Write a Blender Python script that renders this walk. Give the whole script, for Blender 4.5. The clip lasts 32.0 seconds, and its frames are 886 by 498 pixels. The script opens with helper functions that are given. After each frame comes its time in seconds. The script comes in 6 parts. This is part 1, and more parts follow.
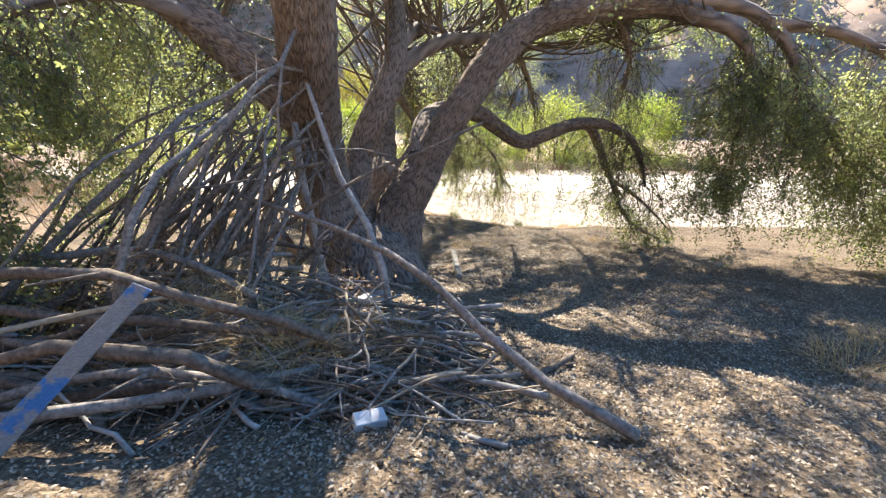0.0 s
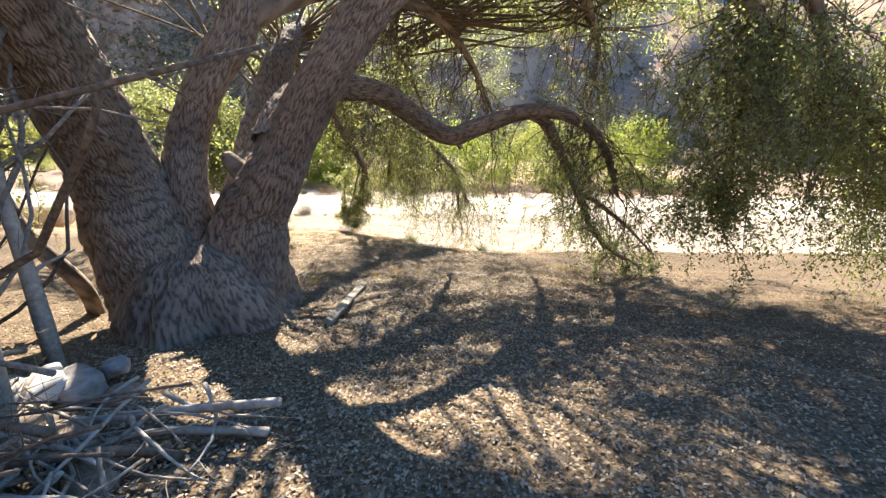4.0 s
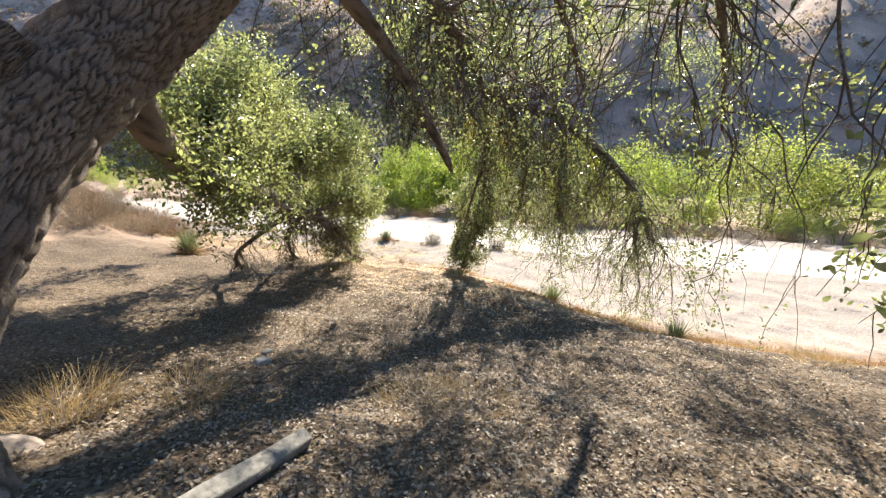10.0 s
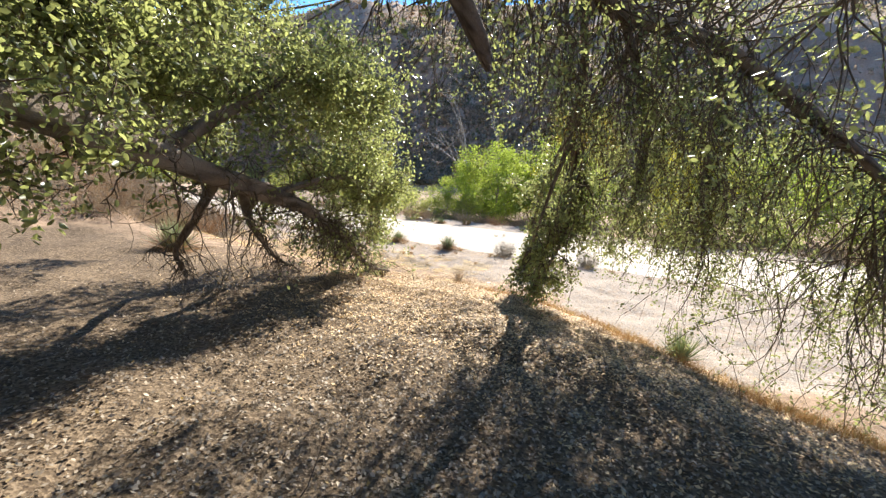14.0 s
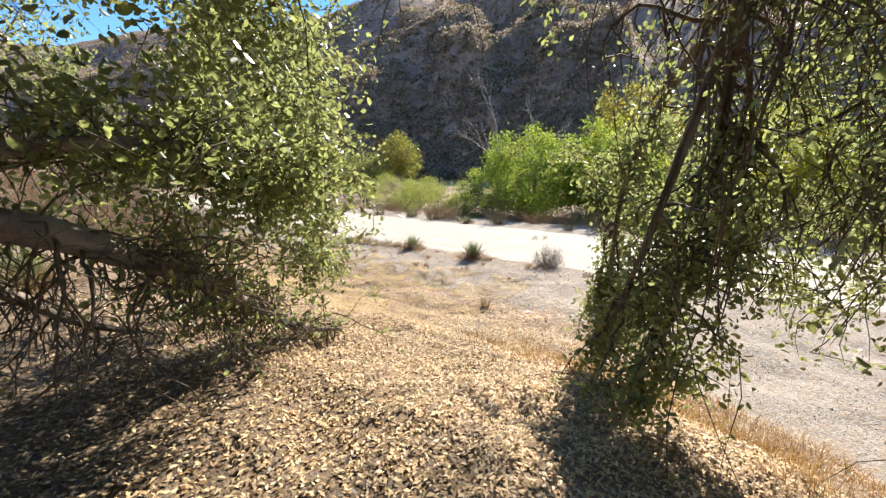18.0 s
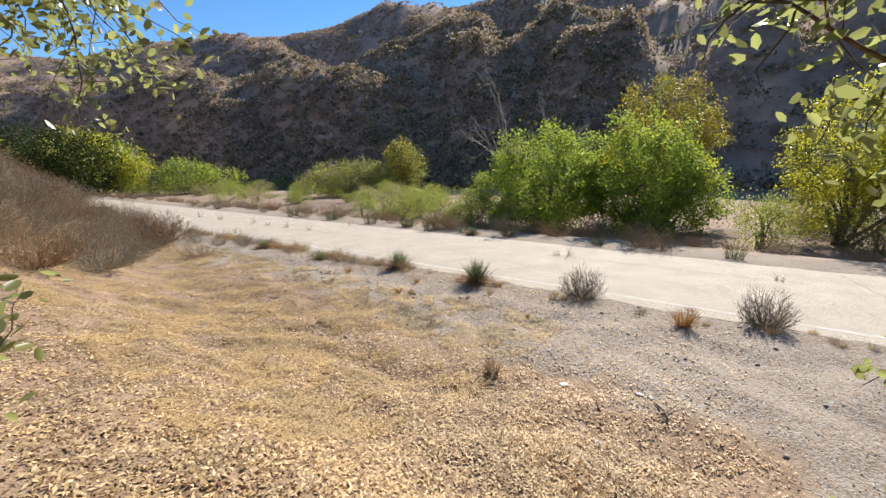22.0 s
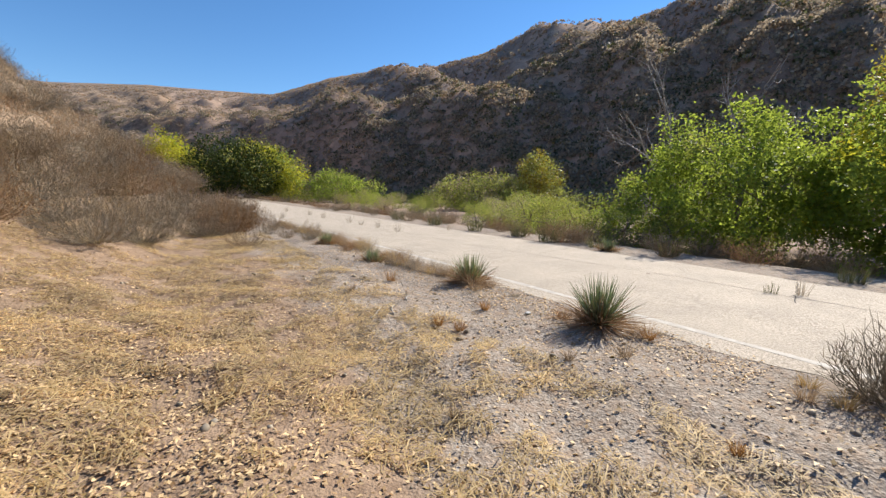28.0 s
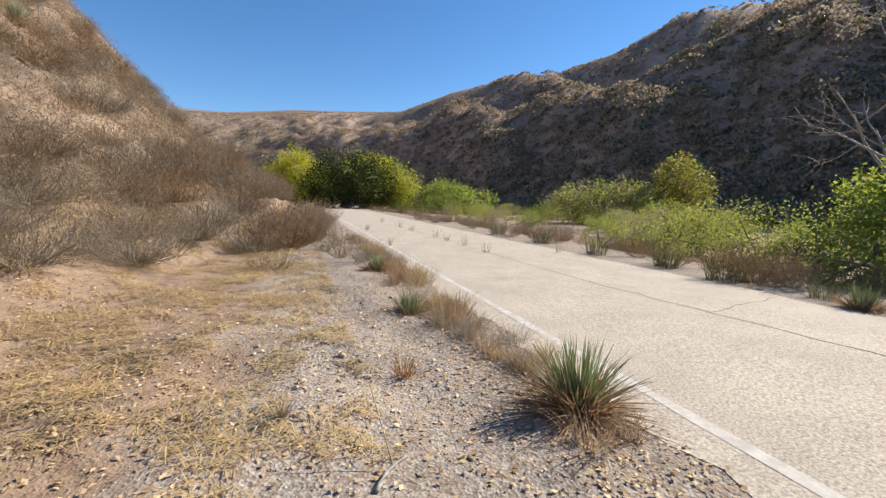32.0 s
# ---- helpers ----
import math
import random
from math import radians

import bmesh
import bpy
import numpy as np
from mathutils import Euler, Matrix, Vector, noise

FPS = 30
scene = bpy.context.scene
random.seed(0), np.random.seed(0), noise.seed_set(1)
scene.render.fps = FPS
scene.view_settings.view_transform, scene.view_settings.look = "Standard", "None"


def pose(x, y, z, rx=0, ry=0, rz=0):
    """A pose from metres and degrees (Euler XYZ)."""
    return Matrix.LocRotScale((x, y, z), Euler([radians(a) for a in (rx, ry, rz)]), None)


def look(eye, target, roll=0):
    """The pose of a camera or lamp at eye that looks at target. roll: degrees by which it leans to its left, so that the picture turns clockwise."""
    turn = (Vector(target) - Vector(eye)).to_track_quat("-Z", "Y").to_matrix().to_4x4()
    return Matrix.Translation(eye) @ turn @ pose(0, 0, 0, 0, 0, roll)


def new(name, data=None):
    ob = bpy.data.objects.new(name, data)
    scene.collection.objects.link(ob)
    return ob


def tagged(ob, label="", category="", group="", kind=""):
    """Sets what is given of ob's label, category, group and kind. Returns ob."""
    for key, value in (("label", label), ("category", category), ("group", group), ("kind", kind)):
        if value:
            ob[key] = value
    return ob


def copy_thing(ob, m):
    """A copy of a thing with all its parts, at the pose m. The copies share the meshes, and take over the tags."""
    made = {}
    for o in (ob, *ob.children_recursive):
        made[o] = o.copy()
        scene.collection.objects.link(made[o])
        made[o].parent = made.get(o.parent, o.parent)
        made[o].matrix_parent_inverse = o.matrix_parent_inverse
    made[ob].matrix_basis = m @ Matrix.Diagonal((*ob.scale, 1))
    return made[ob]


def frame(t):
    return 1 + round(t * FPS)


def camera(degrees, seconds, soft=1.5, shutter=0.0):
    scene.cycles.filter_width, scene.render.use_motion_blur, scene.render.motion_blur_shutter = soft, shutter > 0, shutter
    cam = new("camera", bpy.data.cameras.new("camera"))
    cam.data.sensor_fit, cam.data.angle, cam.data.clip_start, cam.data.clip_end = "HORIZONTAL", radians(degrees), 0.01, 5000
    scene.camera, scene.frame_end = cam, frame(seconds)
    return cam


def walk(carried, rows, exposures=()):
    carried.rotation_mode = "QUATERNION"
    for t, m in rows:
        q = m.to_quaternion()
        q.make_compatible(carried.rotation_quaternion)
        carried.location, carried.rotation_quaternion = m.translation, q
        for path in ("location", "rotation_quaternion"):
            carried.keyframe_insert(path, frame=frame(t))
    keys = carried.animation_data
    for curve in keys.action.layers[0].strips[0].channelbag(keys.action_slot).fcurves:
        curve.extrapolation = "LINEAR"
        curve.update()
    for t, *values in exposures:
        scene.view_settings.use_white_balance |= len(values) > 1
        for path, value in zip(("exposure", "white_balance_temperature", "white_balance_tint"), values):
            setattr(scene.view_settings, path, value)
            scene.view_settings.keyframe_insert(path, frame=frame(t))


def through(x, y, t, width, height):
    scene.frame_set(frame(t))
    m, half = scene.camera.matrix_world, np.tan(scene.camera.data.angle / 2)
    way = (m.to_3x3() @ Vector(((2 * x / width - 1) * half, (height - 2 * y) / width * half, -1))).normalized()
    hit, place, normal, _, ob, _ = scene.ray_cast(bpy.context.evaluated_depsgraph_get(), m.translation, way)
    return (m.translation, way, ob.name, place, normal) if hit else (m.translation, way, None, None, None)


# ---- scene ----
cam = camera(93.0, 32.0, soft=1.35, shutter=0.1)

# seconds, eye (x, y, z), heading to the left of +y, pitch, roll; +y runs along the road
PATH = [
    (0.0, -20.802, -3.227, 6.432, -94.27, -21.90, 1.35),
    (0.5, -20.634, -3.357, 6.350, -97.40, -22.10, 1.72),
    (1.0, -20.374, -3.533, 6.258, -102.79, -22.50, 1.31),
    (1.5, -20.086, -3.828, 6.155, -104.46, -23.37, 2.42),
    (2.0, -19.764, -4.087, 6.024, -105.29, -22.60, 2.62),
    (2.5, -19.440, -4.385, 5.906, -103.65, -22.43, 1.72),
    (3.0, -19.135, -4.681, 5.810, -101.32, -22.50, 3.77),
    (3.5, -18.780, -4.877, 5.680, -99.26, -20.42, 2.91),
    (4.0, -18.438, -5.125, 5.527, -94.38, -18.10, 1.50),
    (4.5, -18.044, -5.245, 5.410, -93.80, -17.31, 2.98),
    (6.5, -16.074, -5.527, 5.008, -86.92, -17.20, 0.21),
    (7.0, -15.645, -5.622, 4.905, -86.50, -17.19, 1.26),
    (7.5, -15.186, -5.720, 4.804, -84.90, -17.14, -0.05),
    (8.0, -14.750, -5.830, 4.684, -81.29, -15.69, 1.42),
    (8.5, -14.315, -5.834, 4.579, -78.80, -14.03, 1.31),
    (9.0, -13.847, -5.869, 4.419, -75.14, -14.32, 0.77),
    (9.5, -13.417, -5.847, 4.330, -72.92, -13.90, 0.57),
    (10.0, -12.966, -5.801, 4.218, -70.88, -13.37, 0.75),
    (10.5, -12.501, -5.768, 4.144, -69.22, -13.38, 1.26),
    (11.0, -12.059, -5.629, 4.064, -68.29, -13.35, 1.14),
    (11.5, -11.612, -5.530, 3.969, -66.20, -12.96, 1.01),
    (12.0, -11.176, -5.430, 3.878, -65.71, -13.80, 1.74),
    (12.5, -10.739, -5.331, 3.758, -64.61, -14.22, 1.37),
    (13.0, -10.285, -5.286, 3.618, -62.59, -13.30, 1.49),
    (13.5, -9.883, -5.171, 3.513, -61.01, -12.43, 1.46),
    (14.0, -9.490, -5.003, 3.411, -59.17, -11.99, 1.26),
    (14.5, -9.070, -4.810, 3.369, -57.22, -11.61, 1.13),
    (16.5, -7.490, -4.088, 3.247, -56.06, -11.55, 0.08),
    (17.0, -7.054, -3.915, 3.183, -55.44, -11.95, 0.06),
    (17.5, -6.646, -3.692, 3.103, -54.72, -12.35, -0.38),
    (18.0, -6.254, -3.479, 3.070, -54.20, -12.54, -0.99),
    (18.5, -5.891, -3.286, 3.009, -53.99, -12.54, -1.53),
    (19.0, -5.555, -3.000, 2.919, -53.89, -12.14, -2.05),
    (19.5, -5.178, -2.763, 2.857, -54.01, -11.74, -2.53),
    (20.0, -4.782, -2.522, 2.813, -53.83, -11.14, -2.56),
    (20.5, -4.411, -2.290, 2.782, -53.64, -10.84, -2.70),
    (21.0, -4.043, -2.153, 2.733, -53.23, -10.64, -2.28),
    (21.5, -3.717, -1.994, 2.645, -53.12, -10.84, -1.61),
    (22.0, -3.423, -1.856, 2.580, -53.10, -11.04, -0.91),
    (22.5, -3.137, -1.732, 2.481, -52.79, -11.43, -0.37),
    (23.0, -2.809, -1.512, 2.350, -51.77, -11.62, -0.08),
    (23.5, -2.520, -1.411, 2.166, -49.83, -11.59, 0.04),
    (24.0, -2.182, -1.373, 2.039, -47.48, -11.13, 0.17),
    (24.5, -1.913, -1.218, 1.961, -44.93, -10.25, 0.27),
    (25.0, -1.674, -1.091, 1.855, -42.48, -9.45, 0.29),
    (25.5, -1.394, -0.937, 1.776, -40.43, -8.85, 0.49),
    (27.5, 0.000, 0.000, 1.500, -35.97, -8.60, 1.11),
    (28.0, 0.332, 0.296, 1.453, -34.46, -7.80, 1.21),
    (28.5, 0.635, 0.596, 1.444, -32.75, -6.90, 1.21),
    (29.0, 0.909, 0.966, 1.436, -30.93, -6.20, 1.21),
    (29.5, 1.246, 1.306, 1.401, -29.01, -5.80, 1.11),
    (30.0, 1.538, 1.700, 1.375, -26.69, -5.90, 0.90),
    (30.5, 1.855, 2.107, 1.354, -24.29, -6.30, 0.80),
    (31.0, 2.179, 2.494, 1.315, -21.89, -6.60, 0.81),
    (31.5, 2.446, 2.906, 1.332, -19.93, -6.70, 1.11),
    (32.0, 2.739, 3.288, 1.358, -18.55, -6.60, 1.31),
]


def eye_row(t, x, y, z, yaw, pitch, roll):
    a, b = radians(yaw), radians(pitch)
    ahead = Vector((-math.sin(a) * math.cos(b), math.cos(a) * math.cos(b), math.sin(b)))
    return t, look((x, y, z), Vector((x, y, z)) + ahead, roll)


walk(cam, [eye_row(*r) for r in PATH],
     exposures=[(0, 2.27, 6700, 10), (1.5, 2.25, 6900, 10), (3, 2.22, 7300, 11), (5, 2.18, 7200, 11), (9, 1.9, 6600, 10), (14, 1.65, 6500, 10), (18, 1.35, 6500, 10), (20.5, 1.02, 6500, 11), (22, 0.85, 6550, 11), (32, 0.75, 6650, 12)])

# ---- light: a clear autumn noon, the sun over the hill beyond the road ----
SUN_AZ, SUN_EL = radians(84), radians(37)      # clockwise from +y
world = bpy.data.worlds.new("sky")
scene.world = world
world.use_nodes = True
wn = world.node_tree.nodes
sky_tex = wn.new("ShaderNodeTexSky")
sky_tex.sky_type, sky_tex.sun_disc = "NISHITA", False
sky_tex.sun_elevation, sky_tex.sun_rotation = SUN_EL, SUN_AZ
sky_tex.altitude, sky_tex.air_density, sky_tex.dust_density, sky_tex.ozone_density = 900, 1.0, 0.0, 4.0
deep = wn.new("ShaderNodeHueSaturation")
deep.inputs["Saturation"].default_value, deep.inputs["Value"].default_value = 1.18, 0.72
world.node_tree.links.new(sky_tex.outputs[0], deep.inputs["Color"])
world.node_tree.links.new(deep.outputs[0], wn["Background"].inputs[0])
wn["Background"].inputs[1].default_value = 0.14
sun_data = bpy.data.lights.new("sun", "SUN")
sun_data.energy, sun_data.angle, sun_data.color = 4.6, radians(0.53), (1.0, 0.945, 0.85)
sun = new("sun", sun_data)
sun_dir = Vector((math.sin(SUN_AZ) * math.cos(SUN_EL), math.cos(SUN_AZ) * math.cos(SUN_EL), math.sin(SUN_EL)))
sun.matrix_world = look(Vector((0, 0, 60)) + sun_dir * 50, (0, 0, 60))

rng = np.random.default_rng(7)


# ---- building helpers ----
def mesh_quads(name, verts, quads, mats, smooth=False, mat_index=None):
    """A mesh from arrays of points and of four-cornered faces."""
    me = bpy.data.meshes.new(name)
    v, q = np.asarray(verts, np.float32), np.asarray(quads, np.int32)
    me.vertices.add(len(v))
    me.vertices.foreach_set("co", v.ravel())
    me.loops.add(q.size)
    me.loops.foreach_set("vertex_index", q.ravel())
    me.polygons.add(len(q))
    me.polygons.foreach_set("loop_start", np.arange(0, q.size, q.shape[1], dtype=np.int32))
    me.polygons.foreach_set("loop_total", np.full(len(q), q.shape[1], np.int32))
    if smooth:
        me.polygons.foreach_set("use_smooth", np.ones(len(q), bool))
    for m in (mats if isinstance(mats, (list, tuple)) else [mats]):
        me.materials.append(m)
    if mat_index is not None:
        me.polygons.foreach_set("material_index", np.asarray(mat_index, np.int32))
    me.update(calc_edges=True)
    me.validate()
    return me


class Buf:
    """Points and quads gathered for one mesh."""
    def __init__(self):
        self.v, self.q, self.n = [], [], 0

    def add(self, v, q):
        v = np.asarray(v, float).reshape(-1, 3)
        self.v.append(v)
        self.q.append(np.asarray(q, int) + self.n)
        self.n += len(v)

    def mesh(self, name, mat, smooth=False):
        return mesh_quads(name, np.concatenate(self.v), np.concatenate(self.q), mat, smooth)


def part(name, me, parent=None, label=""):
    ob = new(name, me)
    if parent is not None:
        ob.parent = parent
    if label:
        ob["label"] = label
    return ob


def smooth_line(pts, n):
    """A Catmull-Rom line of n points through pts (rows of any width)."""
    p = np.asarray(pts, float)
    p = np.vstack([2 * p[0] - p[1], p, 2 * p[-1] - p[-2]])
    u = np.linspace(0, len(p) - 3 - 1e-6, n)
    i, f = u.astype(int), (u % 1)[:, None]
    a, b, c, d = p[i], p[i + 1], p[i + 2], p[i + 3]
    return 0.5 * (2 * b + (c - a) * f + (2 * a - 5 * b + 4 * c - d) * f**2 + (3 * b - a - 3 * c + d) * f**3)


def tube(buf, line, radii, sides=6, lump=0.0, cap=True):
    """A tube along a line of points into buf."""
    p, r = np.asarray(line, float), np.asarray(radii, float)
    t = np.gradient(p, axis=0)
    t /= np.linalg.norm(t, axis=1, keepdims=True) + 1e-9
    ref = np.array([0.0, 0, 1]) if abs(t[:, 2]).mean() < 0.8 else np.array([1.0, 0, 0])
    s = np.cross(t, ref)
    s /= np.linalg.norm(s, axis=1, keepdims=True) + 1e-9
    u = np.cross(s, t)
    a = np.arange(sides) * 2 * np.pi / sides
    rr = np.repeat(r[:, None], sides, 1)
    if lump:
        rr = rr * (1 + lump * rng.normal(size=rr.shape))
    v = p[:, None] + rr[:, :, None] * (np.cos(a)[None, :, None] * s[:, None] + np.sin(a)[None, :, None] * u[:, None])
    n = len(p)
    i, j = np.meshgrid(np.arange(n - 1), np.arange(sides), indexing="ij")
    k = (j + 1) % sides
    q = np.stack([i * sides + j, i * sides + k, (i + 1) * sides + k, (i + 1) * sides + j], -1).reshape(-1, 4)
    v = v.reshape(-1, 3)
    if cap and sides == 4:
        q = np.vstack([q, [3, 2, 1, 0], (n - 1) * 4 + np.arange(4)])
    elif cap and sides == 6:
        e = (n - 1) * 6
        q = np.vstack([q, [3, 2, 1, 0], [5, 4, 3, 0], [e, e + 1, e + 2, e + 3], [e, e + 3, e + 4, e + 5]])
    elif cap and sides == 8:
        e = (n - 1) * 8
        for o, s in ((0, -1), (e, 1)):
            q = np.vstack([q] + [[o + x for x in c[::s]] for c in ((0, 1, 2, 3), (0, 3, 4, 7), (4, 5, 6, 7))])
    buf.add(v, q)


def unit(v):
    return v / (np.linalg.norm(v, axis=-1, keepdims=True) + 1e-9)


def leaf_quads(centres, size, spread=0.35, up=None, aspect=0.62, oval=False):
    """Folded leaf blades round the given points: four corners each, or six for an oval outline; returns points and quads."""
    c = np.asarray(centres, float)
    n = len(c)
    c = c + rng.normal(size=(n, 3)) * spread
    d = unit(rng.normal(size=(n, 3)) + (0 if up is None else np.asarray(up)))
    s = unit(np.cross(d, rng.normal(size=(n, 3))))
    nrm = np.cross(d, s)
    l = (size * rng.uniform(0.6, 1.25, n))[:, None]
    w = l * aspect * 0.5
    bend = nrm * l * rng.uniform(-0.12, 0.2, n)[:, None]
    if oval:
        v = np.stack([c - d * l / 2, c + s * w - d * l * 0.2 + bend, c + s * w * 0.8 + d * l * 0.24 + bend, c + d * l / 2,
                      c - s * w * 0.8 + d * l * 0.24 + bend, c - s * w - d * l * 0.2 + bend], 1)
        o = np.arange(n)[:, None] * 6
        return v.reshape(-1, 3), np.concatenate([o + np.array([[0, 1, 2, 3]]), o + np.array([[3, 4, 5, 0]])])
    v = np.stack([c - d * l / 2, c + s * w + bend, c + d * l / 2, c - s * w + bend], 1)
    return v.reshape(-1, 3), np.arange(4 * n).reshape(-1, 4)


# ---- materials ----
def mat(name):
    m = bpy.data.materials.new(name)
    m.use_nodes = True
    return m, m.node_tree.nodes, m.node_tree.links, m.node_tree.nodes["Principled BSDF"]


def node(nodes, kind, **values):
    n = nodes.new("ShaderNode" + kind)
    for k, v in values.items():
        k = k.replace("_", " ")
        if k in n.inputs:
            n.inputs[k].default_value = v
    return n


def ramp(nodes, links, source, stops):
    r = nodes.new("ShaderNodeValToRGB")
    e = r.color_ramp.elements
    while len(e) < len(stops):
        e.new(0.5)
    for x, (at, col) in zip(e, stops):
        x.position, x.color = at, (*col, 1) if len(col) == 3 else col
    links.new(source, r.inputs[0])
    return r.outputs[0]


def blend(nodes, links, a, b, fac, kind="MIX"):
    n = nodes.new("ShaderNodeMix")
    n.data_type, n.blend_type = "RGBA", kind
    for sock, val in ((n.inputs[6], a), (n.inputs[7], b), (n.inputs[0], fac)):
        if isinstance(val, (int, float)):
            sock.default_value = val
        elif isinstance(val, tuple):
            sock.default_value = (*val, 1)
        else:
            links.new(val, sock)
    return n.outputs[2]


def coords(nodes, links, scale=(1, 1, 1)):
    g = nodes.new("ShaderNodeNewGeometry")
    m = nodes.new("ShaderNodeMapping")
    m.inputs["Scale"].default_value = scale
    links.new(g.outputs["Position"], m.inputs["Vector"])
    return m.outputs[0]


def noise_of(nodes, links, vec, scale, detail=4.0, rough=0.6):
    n = node(nodes, "TexNoise", Scale=scale, Detail=detail, Roughness=rough)
    links.new(vec, n.inputs["Vector"])
    return n.outputs["Fac"]


def bump_to(nodes, links, bsdf, height, strength=0.5, distance=0.02, prior=None):
    b = node(nodes, "Bump", Strength=strength, Distance=distance)
    links.new(height, b.inputs["Height"])
    if prior is not None:
        links.new(prior, b.inputs["Normal"])
    links.new(b.outputs[0], bsdf.inputs["Normal"])
    return b.outputs[0]


def plain_mat(name, dark, light, scale=8.0, rough=0.85, bump=0.3, stretch=(1, 1, 1), distance=0.01):
    """A matt surface that varies at two scales, with fine relief."""
    m, n, l, b = mat(name)
    v = coords(n, l, stretch)
    f1, f2 = noise_of(n, l, v, scale, 5), noise_of(n, l, v, scale * 0.13, 3)
    c = ramp(n, l, f1, [(0.3, dark), (0.7, light)])
    c = blend(n, l, c, ramp(n, l, f2, [(0.3, (0.55, 0.55, 0.55)), (0.7, (1.15, 1.12, 1.08))]), 0.7, "MULTIPLY")
    l.new(c, b.inputs["Base Color"])
    b.inputs["Roughness"].default_value = rough
    b.inputs["Specular IOR Level"].default_value = 0.25
    bump_to(n, l, b, f1, bump, distance)
    return m


def leaf_mat(name, dark, light, through, share=0.45, rough=0.45, spec=0.4):
    """Leaves: each blade has its own tone, and lets light through."""
    m, n, l, b = mat(name)
    g = n.new("ShaderNodeNewGeometry")
    col = ramp(n, l, g.outputs["Random Per Island"], [(0.0, dark), (0.65, light), (0.93, tuple(x * 1.12 for x in light)), (1.0, (0.3, 0.2, 0.06))])
    v = coords(n, l)
    big = noise_of(n, l, v, 1.3, 2)
    col = blend(n, l, col, ramp(n, l, big, [(0.3, (0.7, 0.72, 0.7)), (0.7, (1.2, 1.15, 1.0))]), 0.8, "MULTIPLY")
    l.new(col, b.inputs["Base Color"])
    b.inputs["Roughness"].default_value = rough
    b.inputs["Specular IOR Level"].default_value = spec
    t = n.new("ShaderNodeBsdfTranslucent")
    tc = blend(n, l, ramp(n, l, g.outputs["Random Per Island"], [(0.0, tuple(x * 0.6 for x in through)), (1.0, through)]),
               ramp(n, l, big, [(0.3, (0.75, 0.75, 0.75)), (0.7, (1.15, 1.1, 1.0))]), 0.8, "MULTIPLY")
    l.new(tc, t.inputs["Color"])
    mix = n.new("ShaderNodeMixShader")
    mix.inputs[0].default_value = share
    l.new(b.outputs[0], mix.inputs[1])
    l.new(t.outputs[0], mix.inputs[2])
    l.new(mix.outputs[0], n["Material Output"].inputs["Surface"])
    return m


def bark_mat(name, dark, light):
    """Oak bark: pale weathered ridges, coloured darker down in the furrows, by the stem's own relief."""
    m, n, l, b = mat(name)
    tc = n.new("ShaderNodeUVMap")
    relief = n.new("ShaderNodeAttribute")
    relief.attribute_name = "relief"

    def stretched(sx, sy):
        v = n.new("ShaderNodeMapping")
        v.inputs["Scale"].default_value = (sx, sy, 1)
        l.new(tc.outputs[0], v.inputs[0])
        return v.outputs[0]

    fine = noise_of(n, l, stretched(1, 0.35), 170, 5, 0.7)
    rag = noise_of(n, l, stretched(1, 0.4), 48, 5, 0.7)
    big = noise_of(n, l, coords(n, l), 1.3, 3)
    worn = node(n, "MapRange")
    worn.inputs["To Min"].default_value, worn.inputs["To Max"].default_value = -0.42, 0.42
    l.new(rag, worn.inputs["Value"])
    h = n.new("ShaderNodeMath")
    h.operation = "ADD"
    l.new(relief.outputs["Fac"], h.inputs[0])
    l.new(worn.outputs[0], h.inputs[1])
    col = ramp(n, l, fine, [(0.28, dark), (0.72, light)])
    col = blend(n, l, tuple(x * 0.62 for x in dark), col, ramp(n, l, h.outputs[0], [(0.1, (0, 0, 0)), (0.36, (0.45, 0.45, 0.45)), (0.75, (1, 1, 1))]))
    col = blend(n, l, col, ramp(n, l, big, [(0.3, (0.62, 0.58, 0.55)), (0.7, (1.2, 1.17, 1.13))]), 0.85, "MULTIPLY")
    l.new(col, b.inputs["Base Color"])
    b.inputs["Roughness"].default_value = 0.92
    b.inputs["Specular IOR Level"].default_value = 0.2
    n1 = bump_to(n, l, b, h.outputs[0], 0.8, 0.012)
    bump_to(n, l, b, fine, 0.5, 0.006, n1)
    return m


# ---- the lie of the land ----
def ss(a, b, x):
    t = np.clip((x - a) / (b - a), 0, 1)
    return t * t * (3 - 2 * t)


BANK_X = [-60, -30, -21, -18, -15, -12.4, -9, -7, -4.5, -2.5, -1.2, 0, 1.5, 3.0, 4.86, 5.06, 9.4, 9.6, 60]
BANK_Z = [21, 8.4, 4.95, 3.95, 3.25, 2.65, 1.9, 1.68, 1.5, 0.98, 0.38, 0.06, -0.03, -0.03, 0.008, -0.06, -0.06, 0.008, 0.0]
SKY_AZ = [-30, -8, 0, 9, 13, 19.5, 25.5, 34, 42, 47, 55, 66, 85, 110, 150, 180]
SKY_EL = [9, 9.6, 10.6, 11.0, 11.2, 13.6, 14.9, 15.8, 17.3, 18.8, 19.4, 19.6, 20, 20, 17, 0]
SKY_R = [420, 420, 420, 400, 300, 250, 235, 230, 230, 225, 210, 190, 180, 180, 190, 200]
FOOT_R = [190, 170, 150, 130, 110, 92, 80, 68, 58, 54, 50, 46, 44, 46, 60, 70]


